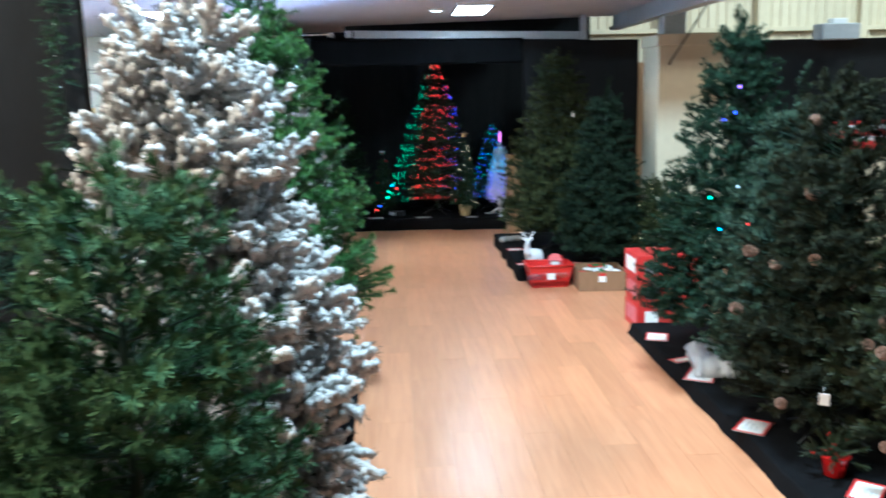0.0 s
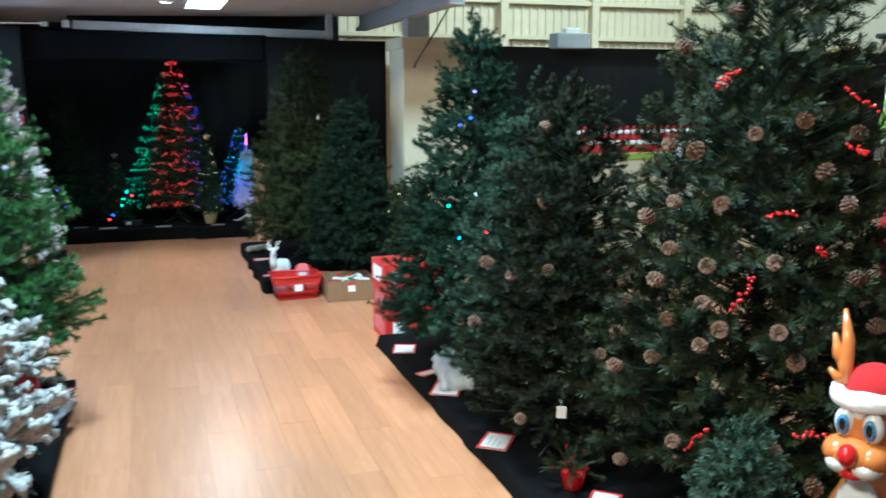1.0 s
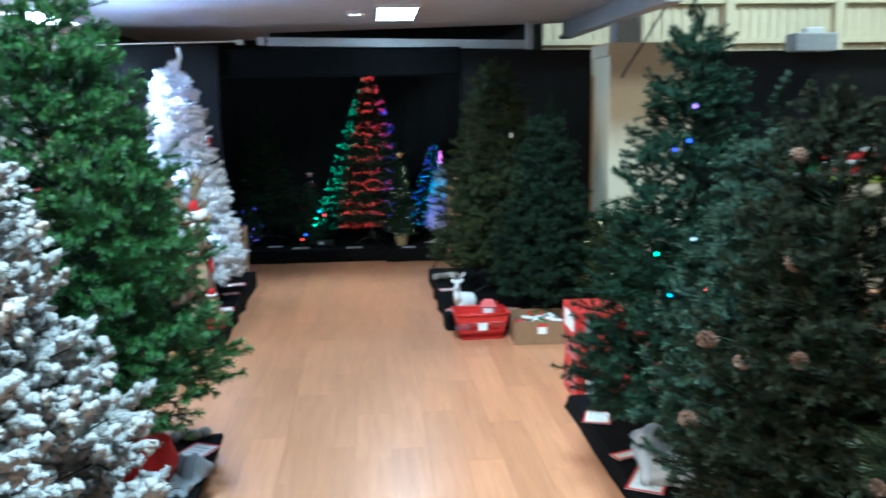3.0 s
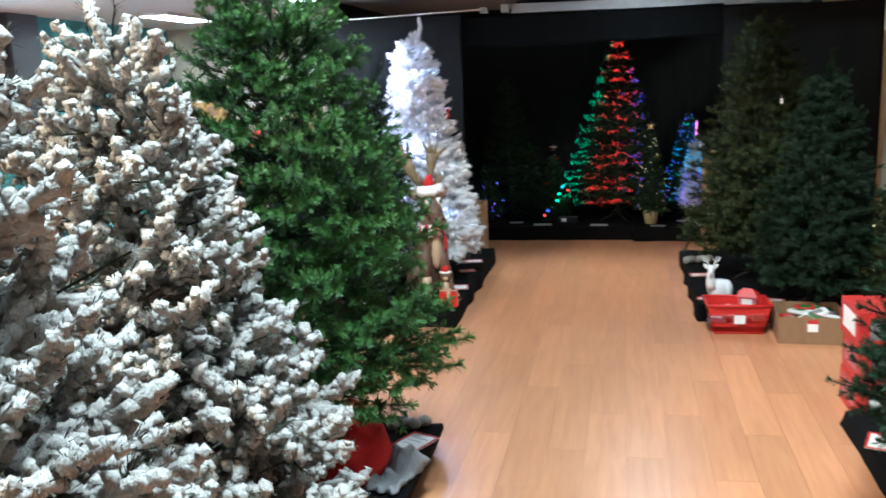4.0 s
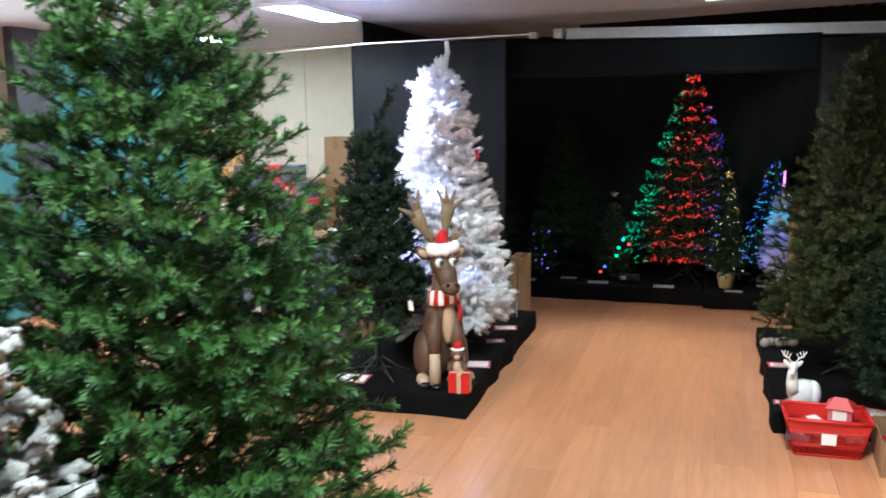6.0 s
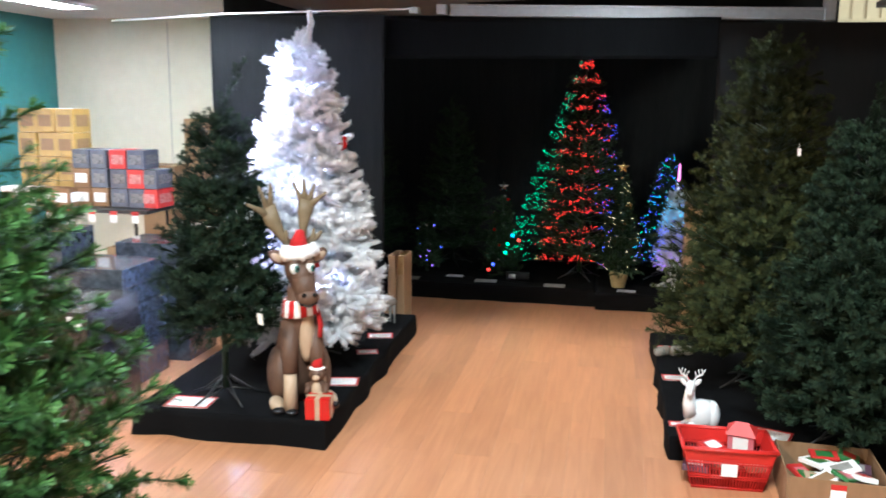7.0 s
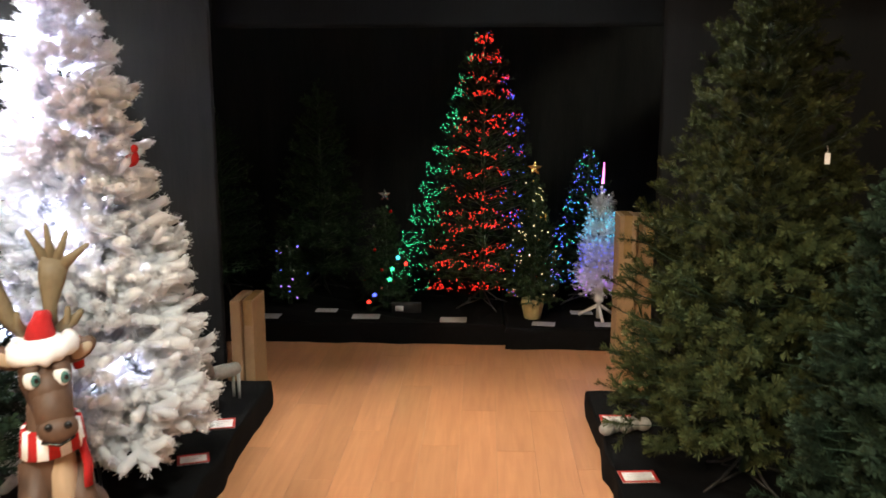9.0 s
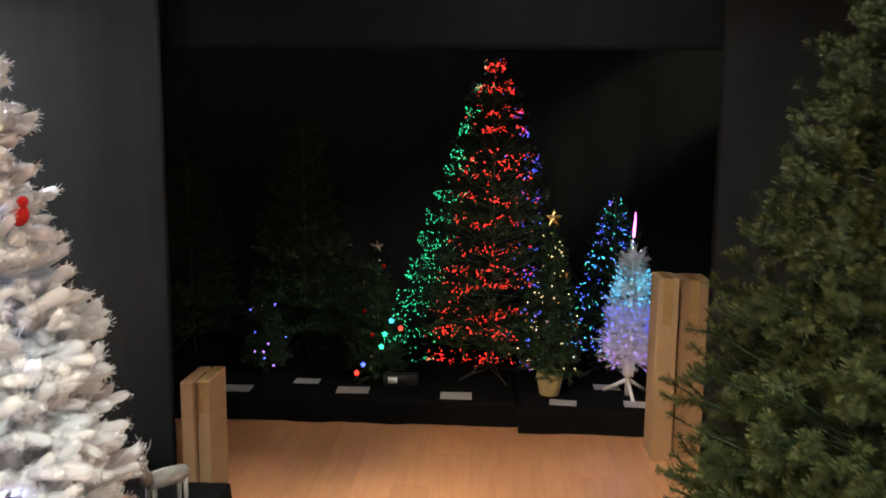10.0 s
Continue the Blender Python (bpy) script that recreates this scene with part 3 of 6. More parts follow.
structure("wall_behind", box(B(), -8.2, 12.2, -4.2, -4.0, 0, 6.2), GREY_WALL, "grey end wall of the hall", "wall")
structure("wall_left_outer", box(B(), -8.4, -8.2, -4.2, 14.4, 0, 6.2), GREY_WALL, "grey side wall of the hall", "wall")
structure("wall_right", box(B(), 12.0, 12.2, -4.0, 14.3, 0, 6.2), CREAM_WALL, "cream side wall of the hall", "wall")
bm = B()
box(bm, -8.4, 12.4, -4.2, 14.5, 6.2, 6.4)
structure("roof", bm, DARK_DECK, "dark steel roof deck of the hall", "ceiling")

# low ceiling over the far half
bm = B()
box(bm, -8.2, -0.35, 7.2, 12.5, 2.66, 2.76)
box(bm, -0.35, 2.95, 7.2, 10.02, 2.66, 2.76)
lower = [bm.verts.new((x, y, 2.66)) for x, y in ((-0.35, 10.02), (2.95, 10.02), (2.95, 10.5), (-0.35, 11.45))]
upper = [bm.verts.new((v.co.x, v.co.y, 2.76)) for v in lower]
bm.faces.new(lower[::-1])
bm.faces.new(upper)
for k in range(4):
    bm.faces.new((lower[k], lower[(k + 1) % 4], upper[(k + 1) % 4], upper[k]))
structure("ceiling", bm, CEIL, "low white board ceiling", "ceiling")
bm = B()
box(bm, -0.35, 3.0, 10.02, 12.9, 2.92, 2.98)
for k in range(24):
    box(bm, -0.33 + 0.14 * k, -0.27 + 0.14 * k, 10.02, 12.9, 2.86, 2.92)
structure("ceiling_deck", bm, DARK_DECK, "dark ribbed steel deck", "ceiling")
structure("beam_edge", box(box(B(), 2.95, 3.07, 7.2, 10.6, 2.5, 2.54), 2.99, 3.03, 7.2, 10.6, 2.54, 2.76), STEEL, "grey steel beam along the ceiling edge", "beam")
structure("fascia_front", box(B(), -8.2, 3.0, 7.1, 7.2, 2.6, 3.4), CEIL, "white fascia of the low ceiling", "trim")
bm = B()
box(bm, -1.33, 1.33, -0.04, 0.04, -0.042, -0.03)
box(bm, -1.33, 1.33, -0.012, 0.012, -0.03, 0.03)
box(bm, -1.33, 1.33, -0.04, 0.04, 0.03, 0.042)
bmesh.ops.transform(bm, matrix=pose(1.2, 10.3, 2.455, 0, 1.1, 0), verts=bm.verts)
structure("beam_back", bm, STEEL, "pale steel beam above the black drapes", "beam")
structure("beam_bracket", box(box(box(B(), -0.225, -0.15, 10.22, 10.32, 2.445, 2.52, 0.006), -0.43, -0.36, 10.2, 10.3, 2.45, 2.5, 0.006), 2.53, 2.6, 10.24, 10.34, 2.38, 2.66, 0.006), STEEL, "grey steel brackets of the beam", "bracket")

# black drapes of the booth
structure("drape_left", cloth_sheet(-2.02, -0.61, 0.02, 2.44, 10.14, 9, 0.02, 1), DRAPE_LIT, "black cloth drape hanging beside the booth", "drape")
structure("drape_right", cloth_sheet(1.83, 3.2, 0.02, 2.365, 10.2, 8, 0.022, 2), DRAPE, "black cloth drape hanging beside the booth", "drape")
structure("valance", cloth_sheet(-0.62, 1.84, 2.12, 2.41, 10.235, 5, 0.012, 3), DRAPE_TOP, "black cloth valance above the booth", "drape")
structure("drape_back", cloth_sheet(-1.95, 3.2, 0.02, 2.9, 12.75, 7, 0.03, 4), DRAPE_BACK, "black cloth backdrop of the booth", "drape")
bm = cloth_sheet(10.2, 12.75, 0.02, 2.9, 0.0, 7, 0.02, 5)
bmesh.ops.transform(bm, matrix=pose(-1.93, 0, 0, 0, 0, 90), verts=bm.verts)
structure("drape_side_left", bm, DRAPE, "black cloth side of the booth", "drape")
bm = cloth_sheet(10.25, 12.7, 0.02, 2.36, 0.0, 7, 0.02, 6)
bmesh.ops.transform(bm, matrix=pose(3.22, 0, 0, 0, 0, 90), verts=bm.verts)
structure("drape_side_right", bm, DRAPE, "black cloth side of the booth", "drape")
structure("drape_rod", tube(B(), [(-2.85, 10.12, 2.405), (-1.9, 10.12, 2.452), (-0.4, 10.12, 2.475)], 0.008, 8), WHITE_GLOSS, "white rod that carries the black drapes", "curtain rod")
structure("drape_near_left", cloth_sheet(-2.4, -1.0, 0.0, 3.0, 3.95, 6, 0.02, 8), DRAPE, "black cloth screen behind the trees", "drape")
structure("drape_far_right", cloth_sheet(3.75, 11.9, 0.0, 2.32, 9.95, 6, 0.03, 7), DRAPE, "long black cloth drape before the cladding", "drape")

# cream box column with a post above it
structure("column", box(B(), 2.9, 3.62, 8.42, 8.93, 0, 2.29, 0.006), CREAM, "cream painted boxed column", "column")
structure("column_post", box(B(), 3.0, 3.22, 8.6, 8.8, 2.31, 5.9, 0.004), STEEL, "grey steel post on the column", "post")
structure("column_cap", box(B(), 2.875, 3.645, 8.395, 8.955, 2.2, 2.31, 0.006), CREAM, "cream cap board round the column top", "trim")

structure("wall_board", box(B(), 3.4, 4.3, 10.95, 11.0, 0.0, 2.12, 0.004), material("tan_hardboard", (0.5, 0.3, 0.16), 0.6, dark=(0.42, 0.24, 0.12), scale=22, bump=0.08), "tan hardboard partition behind the drapes", "wall")

# far cladding
bm = B()
box(bm, 2.4, 12.0, 14.1, 14.3, 0, 6.2)
for k in range(64):
    xx = 2.45 + 0.15 * k
    box(bm, xx, xx + 0.05, 14.07, 14.1, 0, 6.0)
structure("wall_cladding", bm, CLADDING, "cream corrugated steel cladding wall", "wall")
bm = B()
for z in (2.66, 3.24, 4.4):
    box(bm, 2.4, 12.0, 13.94, 14.07, z, z + 0.07, 0.004)
structure("cladding_rail", bm, CREAM, "cream steel rails on the cladding", "rail")
for sx in (4.6, 6.2, 7.9, 9.75, 11.4):
    structure("cladding_post", box(B(), sx, sx + 0.14, 13.9, 14.07, 0, 6.1, 0.004), CREAM, "cream steel post on the cladding", "post")


# ---- lamps ----
def ceiling_light(x, y, z, w, d, glow, label, turn=0):
    t = thing("ceiling_light", x, y, z, label, "ceiling light", "ceiling lights", turn)
    bm = B()
    for a in (-1, 1):
        box(bm, a * w / 2 - 0.015, a * w / 2 + 0.015, -d / 2, d / 2, -0.035, 0.0, 0.004)
        box(bm, -w / 2 + 0.015, w / 2 - 0.015, a * d / 2 - 0.015, a * d / 2 + 0.015, -0.035, 0.0, 0.004)
    part("frame", bm, WHITE_GLOSS, t)
    part("diffuser", box(B(), -w / 2 + 0.016, w / 2 - 0.016, -d / 2 + 0.016, d / 2 - 0.016, -0.028, -0.004), glow, t, "glowing white diffuser")


for lx, ly in ((1.15, 9.2), (-2.0, 9.35), (-3.93, 10.75)):
    ceiling_light(lx, ly, 2.66, 0.36, 1.1, LAMP if lx > 0 else LAMP_LEFT, "lit white fluorescent ceiling panel")
ceiling_light(0.78, 9.2, 2.66, 0.12, 0.12, SPOT_GLOW, "small lit ceiling spotlight")


# ---- platforms ----
def platform(name, x0, x1, y0, y1, h, label, seed, skew=0.0, tuck=0.0):
    """A low staging board under a black cloth: a top sheet and four skirts with uneven hems."""
    rng = random.Random(seed)
    p = thing(name, (x0 + x1) / 2, (y0 + y1) / 2, 0, label, "display platform", "display platforms")
    w, d = (x1 - x0) / 2, (y1 - y0) / 2
    pts, corners = [], []
    for (ax, ay), (bx, by) in (((-w, -d), (w, -d)), ((w, -d), (w, d)), ((w, d), (-w, d)), ((-w, d), (-w, -d))):
        m = max(4, int(math.hypot(bx - ax, by - ay) / 0.07))
        corners.append(len(pts))
        pts += [(ax + (bx - ax) * i / m, ay + (by - ay) * i / m) for i in range(m)]
    corners.append(len(pts))
    rows = []
    for k, s, z in ((0, 1.0, 0.0), (1, 1.0, 0.35), (2, 1.0, 0.8), (3, 0.997, 0.96), (4, 0.985, 1.0)):
        row = []
        for i, (px, py) in enumerate(pts):
            wob = (0.013 - 0.003 * k) * math.sin(i * 0.7 + seed + 1.5 * math.sin(i * 0.23)) + 0.007 * rng.uniform(-1, 1) * (1 if k < 3 else 0.3)
            r = math.hypot(px, py)
            q = tuck * (1 - min(z / 0.8, 1)) ** 1.3
            row.append((px * s * (1 - q / w) + px / r * wob + skew * py, py * s * (1 - q / d) + py / r * wob, h * z + (0.004 * rng.uniform(-1, 1) if k > 2 else 0)))
        rows.append(row)
    for i0, i1 in zip(corners, corners[1:]):
        bm = B()
        grid = [[bm.verts.new(row[i % len(pts)]) for i in range(i0, i1 + 1)] for row in rows]
        for a, b in zip(grid, grid[1:]):
            for i in range(len(a) - 1):
                bm.faces.new((a[i], a[i + 1], b[i + 1], b[i])).smooth = True
        part("skirt", bm, CLOTH, p, "black cloth skirt with a wavy hem")
    bm = B()
    bm.faces.new([bm.verts.new(c) for c in rows[-1]])
    part("top_cloth", bm, CLOTH, p, "black cloth drawn over the staging")
    part("staging_board", box(B(), 0.05 + abs(tuck) - w, w - abs(tuck) - 0.05, 0.05 + abs(tuck) - d, d - abs(tuck) - 0.05, 0.0, h - 0.02), CARTON, p, "wooden staging board")
    return p


platform("display_platform", -1.5, 0.07, -0.6, 5.62, 0.15, "long low display platform under black cloth beside the aisle", 1, 0.0, 0.05)
platform("display_platform", -1.4, -0.31, 7.74, 10.07, 0.15, "low display platform under black cloth with the white tree", 2, -0.02)
platform("display_platform", 2.03, 3.6, -0.6, 6.13, 0.09, "long low display platform under black cloth beside the aisle", 3, 0.0, -0.015)
platform("display_platform", 1.46, 2.84, 8.0, 10.05, 0.13, "low display platform under black cloth beside the booth", 4)
platform("display_platform", -1.87, 1.03, 11.29, 12.6, 0.15, "black-covered display platform across the booth", 5)
platform("display_platform", 1.03, 3.1, 11.19, 12.6, 0.15, "black-covered display platform across the booth", 6)

# ---- trees beside the aisle ----
christmas_tree(-0.29, 1.95, 0.15, 1.58, 0.54, N_SEA, "small dark green artificial christmas tree on black cloth", 11, tiers=17, bulge=0.62, top=0.2, needle=0.032)
christmas_tree(-0.8, 2.3, 0.15, 1.58, 0.48, N_TEAL, "small blue-green artificial christmas tree on black cloth", 12, tiers=14, needles=24)
SNOWY = dict(finger=0.165, needles=26, needle=0.04, width=0.0035, pole=BARK, ragged=0.2, spread=0.5, rise=24, core=0.04, tuft=3, inner=3, lift=0.12)
flock_tree = christmas_tree(-0.53, 4.08, 0.15, 1.86, 0.75, N_FLOCK_IN, "snow-flocked artificial christmas tree with cream-white thick branch ends", 13, tiers=17, fullness=0.82, flock=(8, 0.04, 0.0165, 0.92), top=0.12, bulge=0.93, **SNOWY)[0]
christmas_tree(-0.36, 2.98, 0.15, 1.95, 0.67, N_FLOCK_IN, "second snow-flocked artificial christmas tree, narrow and blunt-topped", 14, tiers=17, fullness=0.82, flock=(8, 0.04, 0.0165, 0.92), top=0.27, bulge=0.9, **SNOWY)
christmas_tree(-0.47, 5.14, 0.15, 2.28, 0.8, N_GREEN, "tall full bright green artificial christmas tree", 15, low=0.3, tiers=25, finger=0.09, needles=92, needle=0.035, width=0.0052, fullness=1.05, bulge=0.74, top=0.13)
christmas_tree(-2.42, 5.6, 0.0, 1.75, 0.5, N_GREEN, "green artificial christmas tree near the window", 16, tiers=13, needles=20)
pine_tree = christmas_tree(-0.95, 8.0, 0.15, 1.62, 0.39, N_DEEP, "dark green pine-needled christmas tree with a bent top shoot", 17, low=0.4, tiers=18, needle=0.031, bulge=0.62, leader=0.26, lean=(0.45, 0.0), legs=5, top=0.2)[0]
STRAY = [((0.02, -0.06, 1.86), (-1.0, -0.15, 0.02), 0.12), ((-0.07, -0.08, 1.865), (-1.0, -0.1, 0.15), 0.13), ((0.02, -0.02, 1.93), (0.45, -0.3, 1.0), 0.1), ((0.05, -0.05, 2.0), (0.35, -0.2, 1.0), 0.1), ((0.085, -0.06, 2.08), (-0.15, 0.0, 1.0), 0.09)]
white_tree, white_tips = christmas_tree(-0.765, 8.8, 0.15, 2.07, 0.59, N_WHITE, "white tinsel christmas tree with cool lights inside", 18, low=0.24, tiers=28, fullness=1.45, finger=0.1, needles=40, needle=0.031, width=0.0042, pile=0.0185, top=0.1, open_angle=80, tuft=4, inner=4, spread=0.6, lift=0.1, rise=12, pole=WHITE_GLOSS, bulge=0.8, ragged=0.2, droop=0.05, stray=STRAY)

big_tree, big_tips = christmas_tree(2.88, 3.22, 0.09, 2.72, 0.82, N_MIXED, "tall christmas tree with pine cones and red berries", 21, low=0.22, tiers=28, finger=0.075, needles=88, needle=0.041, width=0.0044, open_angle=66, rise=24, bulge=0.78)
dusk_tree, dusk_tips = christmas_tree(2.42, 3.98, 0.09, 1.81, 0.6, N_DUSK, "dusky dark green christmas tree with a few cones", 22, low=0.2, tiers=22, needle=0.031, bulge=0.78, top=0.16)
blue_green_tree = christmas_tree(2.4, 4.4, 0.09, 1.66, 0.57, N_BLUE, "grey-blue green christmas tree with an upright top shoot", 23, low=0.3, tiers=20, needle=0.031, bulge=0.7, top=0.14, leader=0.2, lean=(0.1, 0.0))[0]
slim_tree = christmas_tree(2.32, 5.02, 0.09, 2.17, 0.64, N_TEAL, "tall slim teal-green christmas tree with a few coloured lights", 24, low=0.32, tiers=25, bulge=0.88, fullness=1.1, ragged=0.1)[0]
christmas_tree(2.1, 2.3, 0.09, 0.84, 0.26, N_BLUE, "small grey-green tabletop christmas tree", 25, low=0.16, tiers=10, fullness=1.4, finger=0.08, needles=50, needle=0.03)

# ---- trees beside the booth ----
olive_tree = christmas_tree(2.0, 8.93, 0.13, 2.11, 0.71, N_OLIVE, "tall olive-brown green christmas tree", 31, low=0.28, tiers=25, needle=0.031, bulge=0.75, top=0.12, ragged=0.17)[0]
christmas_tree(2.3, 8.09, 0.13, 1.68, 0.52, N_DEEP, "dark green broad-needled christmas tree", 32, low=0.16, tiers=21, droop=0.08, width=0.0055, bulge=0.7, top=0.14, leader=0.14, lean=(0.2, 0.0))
low_tree, low_tips = christmas_tree(2.82, 7.92, 0.0, 1.05, 0.4, N_OLIVE, "low olive green christmas tree with tiny lights", 33, low=0.1, tiers=14, needles=46, finger=0.08, bulge=0.6, top=0.25)

# ---- trees in the booth ----
fibre_tree = christmas_tree(0.865, 11.8, 0.15, 2.06, 0.6, N_DARK, "fibre-optic christmas tree glowing red, green and blue", 41, low=0.25, tiers=14, needles=22, inner=3)[0]
christmas_tree(-0.44, 12.2, 0.15, 1.72, 0.5, N_DARK, "unlit dark green christmas tree against the black cloth", 42, tiers=16, needles=26)
christmas_tree(-1.25, 12.2, 0.15, 1.5, 0.45, N_DARK, "unlit dark green christmas tree against the black cloth", 43, tiers=12, needles=16)
SMALL = dict(finger=0.06, needle=0.022, width=0.003, needles=30, tuft=3, inner=3, stand=False, wire=0.002, fullness=1.5)
dot_tree, dot_tips = christmas_tree(-0.62, 11.8, 0.15, 0.56, 0.18, N_DARK, "tiny dark christmas tree with violet lights", 44, low=0.05, tiers=10, **SMALL)
star_tree, star_tips = christmas_tree(0.13, 11.75, 0.15, 0.82, 0.24, N_DARK, "small dark christmas tree with a silver star and star lights", 45, low=0.06, tiers=12, **SMALL)
pot_tree, pot_tips = christmas_tree(1.23, 11.46, 0.27, 0.92, 0.23, N_DARK, "slim potted christmas tree with gold baubles and a star", 46, low=0.05, tiers=13, **SMALL)
blue_tree = christmas_tree(1.66, 11.95, 0.15, 1.22, 0.3, N_DARK, "slim fibre-optic christmas tree glowing blue and cyan", 47, low=0.2, tiers=13, finger=0.08, needles=16, inner=3)[0]
frost_tree, frost_tips = christmas_tree(1.71, 11.5, 0.15, 0.98, 0.2, N_WHITE, "small white fibre-optic christmas tree on a white stand", 48, low=0.22, tiers=14, finger=0.08, needle=0.022, width=0.002, needles=34, tuft=3, inner=3, stand=False, wire=0.002, pole=WHITE_GLOSS, fullness=1.5)


def dots(name, pts, r, mat, parent, label=""):
    """Points of light: one small eight-sided bead for each place, in one mesh."""
    c = np.array([(1, 0, 0), (-1, 0, 0), (0, 1, 0), (0, -1, 0), (0, 0, 1), (0, 0, -1)], float)
    f = [(0, 2, 4), (2, 1, 4), (1, 3, 4), (3, 0, 4), (2, 0, 5), (1, 2, 5), (3, 1, 5), (0, 3, 5)]
    tri = (np.array(pts)[:, None, None, :] + (c[np.array(f)] * r)[None]).reshape(-1, 3, 3)
    return mesh_from_triangles(name, tri, mat, parent, label)


def glow_set(strength):
    return {k: glow_material(k + "_light", c, strength) for k, c in (("red", (1.0, 0.035, 0.03)), ("green", (0.03, 0.9, 0.4)), ("blue", (0.06, 0.1, 1.0)), ("cyan", (0.05, 0.55, 1.0)), ("violet", (0.35, 0.15, 1.0)), ("pink", (1.0, 0.2, 0.75)), ("warm", (1.0, 0.75, 0.4)), ("white", (0.75, 0.85, 1.0)))}


GLOW = glow_set(4.2)


def fibre_points(rng, height, low, radius, tiers, per, bulge=0.85):
    """Ends of fibres in drooping, uneven rows round a cone, thicker in some places than in others."""
    out = []
    for i in range(tiers):
        v = max((i + 0.15 * rng.normal()) / tiers, 0)
        z0 = low + (height - low) * v
        r = radius * (0.025 + 0.975 * (1 - v) ** bulge)
        ph = rng.random(4) * 6.28
        for k in range(int(per * (0.1 + r / radius))):
            a = rng.random() * 6.28
            if rng.random() > 0.62 + 0.38 * math.sin(7 * a + ph[0]) * math.sin(3 * a + ph[3]):
                continue
            q = 1.0 - 0.28 * rng.random() ** 2
            swag = 0.045 * abs(math.sin(3.1 * a + ph[1])) + 0.016 * math.sin(11 * a + ph[2])
            drift = 0.035 * rng.normal() if rng.random() < 0.11 else 0.008 * rng.normal()
            out.append((r * q * math.cos(a), r * q * math.sin(a), z0 - swag + drift + 0.05 * (1 - q)))
    return np.array(out)


rng = np.random.default_rng(77)
pts = fibre_points(rng, 2.12, 0.3, 0.7, 14, 760, 0.92)
pts = pts[(pts[:, 1] < 0.1) & (pts[:, 0] < 0.3)]
mixed = pts[:, 0] - (-0.36 + 0.18 * (pts[:, 2] - 0.3)) + 0.035 * rng.normal(size=len(pts))
far = pts[:, 0] - 0.17 + 0.07 * rng.normal(size=len(pts))
keep = rng.random(len(pts))
for colour, pick in (("green", (mixed < 0) & (keep < 0.75)), ("red", (mixed >= 0) & (far < 0)), ("blue", (mixed >= 0) & (far >= 0) & (keep < 0.55))):
    big = rng.random(len(pts)) < 0.25
    fine = 0.85 if colour == "green" else 1.0
    dots(colour + "_fibre_end", pts[pick & big], 0.0037 * fine, GLOW[colour], fibre_tree, "glowing " + colour + " fibre ends")
    dots(colour + "_fibre_end", pts[pick & ~big], 0.0023 * fine, GLOW[colour], fibre_tree, "glowing " + colour + " fibre ends")
pts = fibre_points(rng, 1.24, 0.25, 0.33, 12, 110)
pts = pts[pts[:, 1] < 0.1]
pick = rng.random(len(pts))
for colour, w in (("blue", pick < 0.55), ("violet", (pick >= 0.55) & (pick < 0.68)), ("cyan", (pick >= 0.68) & (pick < 0.86)), ("green", pick >= 0.86)):
    dots(colour + "_fibre_end", pts[w], 0.0038, GLOW[colour], blue_tree, "glowing " + colour + " fibre ends")
lamp_tips = frost_tips[rng.choice(len(frost_tips), min(340, len(frost_tips)), replace=False)]
h = lamp_tips[:, 2]
for colour, w in (("violet", h < 0.36), ("blue", (h >= 0.36) & (h < 0.58)), ("cyan", (h >= 0.58) & (h < 0.8)), ("white", h >= 0.9)):
    dots(colour + "_fibre_end", lamp_tips[w], 0.0055, GLOW[colour], frost_tree, "glowing " + colour + " fibre ends")
dots("warm_light", pot_tips[rng.choice(len(pot_tips), 55)], 0.0038, GLOW["warm"], pot_tree, "tiny warm lights")
for colour, n in (("violet", 8), ("blue", 6)):
    dots(colour + "_light", dot_tips[rng.choice(len(dot_tips), n)], 0.008, GLOW[colour], dot_tree, "small " + colour + " lights")
chance = np.exp(-2.2 * white_tips[:, 0]) * (0.3 + white_tips[:, 2])
white_picks = white_tips[rng.choice(len(white_tips), 170, replace=False, p=chance / chance.sum())] * np.array([0.9, 0.9, 1.0])
dots("cool_light", white_picks, 0.006, glow_material("cool_tree_light", (0.55, 0.65, 1.0), 45.0), white_tree, "small cool white lights")


def garland(x, y, z0, z1, label):
    """A dark tinsel garland that hangs straight down, with a few tiny lamps."""
    r = np.random.default_rng(61)
    g = thing("garland", x, y, z0, label, "garland")
    n = 150
    at = np.stack([0.012 * r.normal(size=n), -0.02 + 0.008 * r.normal(size=n), np.linspace(0, z1 - z0, n)], 1)
    way = r.normal(size=(n, 3)) * np.array([1, 0.5, 0.3]) - np.array([0, 0.3, 0.15])
    tri, tip = sprig_needles(r, 26, 0.35, 0.05, 60, 0.05)
    turn = turn_to(way, r.random(n) * 6.28, r)
    mesh_from_triangles("tinsel", (np.einsum("nij,tkj->ntki", turn * 0.06, tri) + at[:, None, None, :]).reshape(-1, 3, 3), N_DARK, g, "", np.repeat(r.random(n), len(tri)), np.tile(tip, n))
    part("cord", tube(B(), [(0, -0.02, 0.0), (0, -0.02, z1 - z0)], 0.004, 6), BLACK_PLASTIC, g)
    dots("tiny_lamp", at[::14] + np.array([0, -0.05, 0]), 0.003, WHITE_GLOSS, g, "tiny unlit lamps")


garland(-1.1, 3.93, 1.6, 2.98, "dark green tinsel garland hung down the black screen")


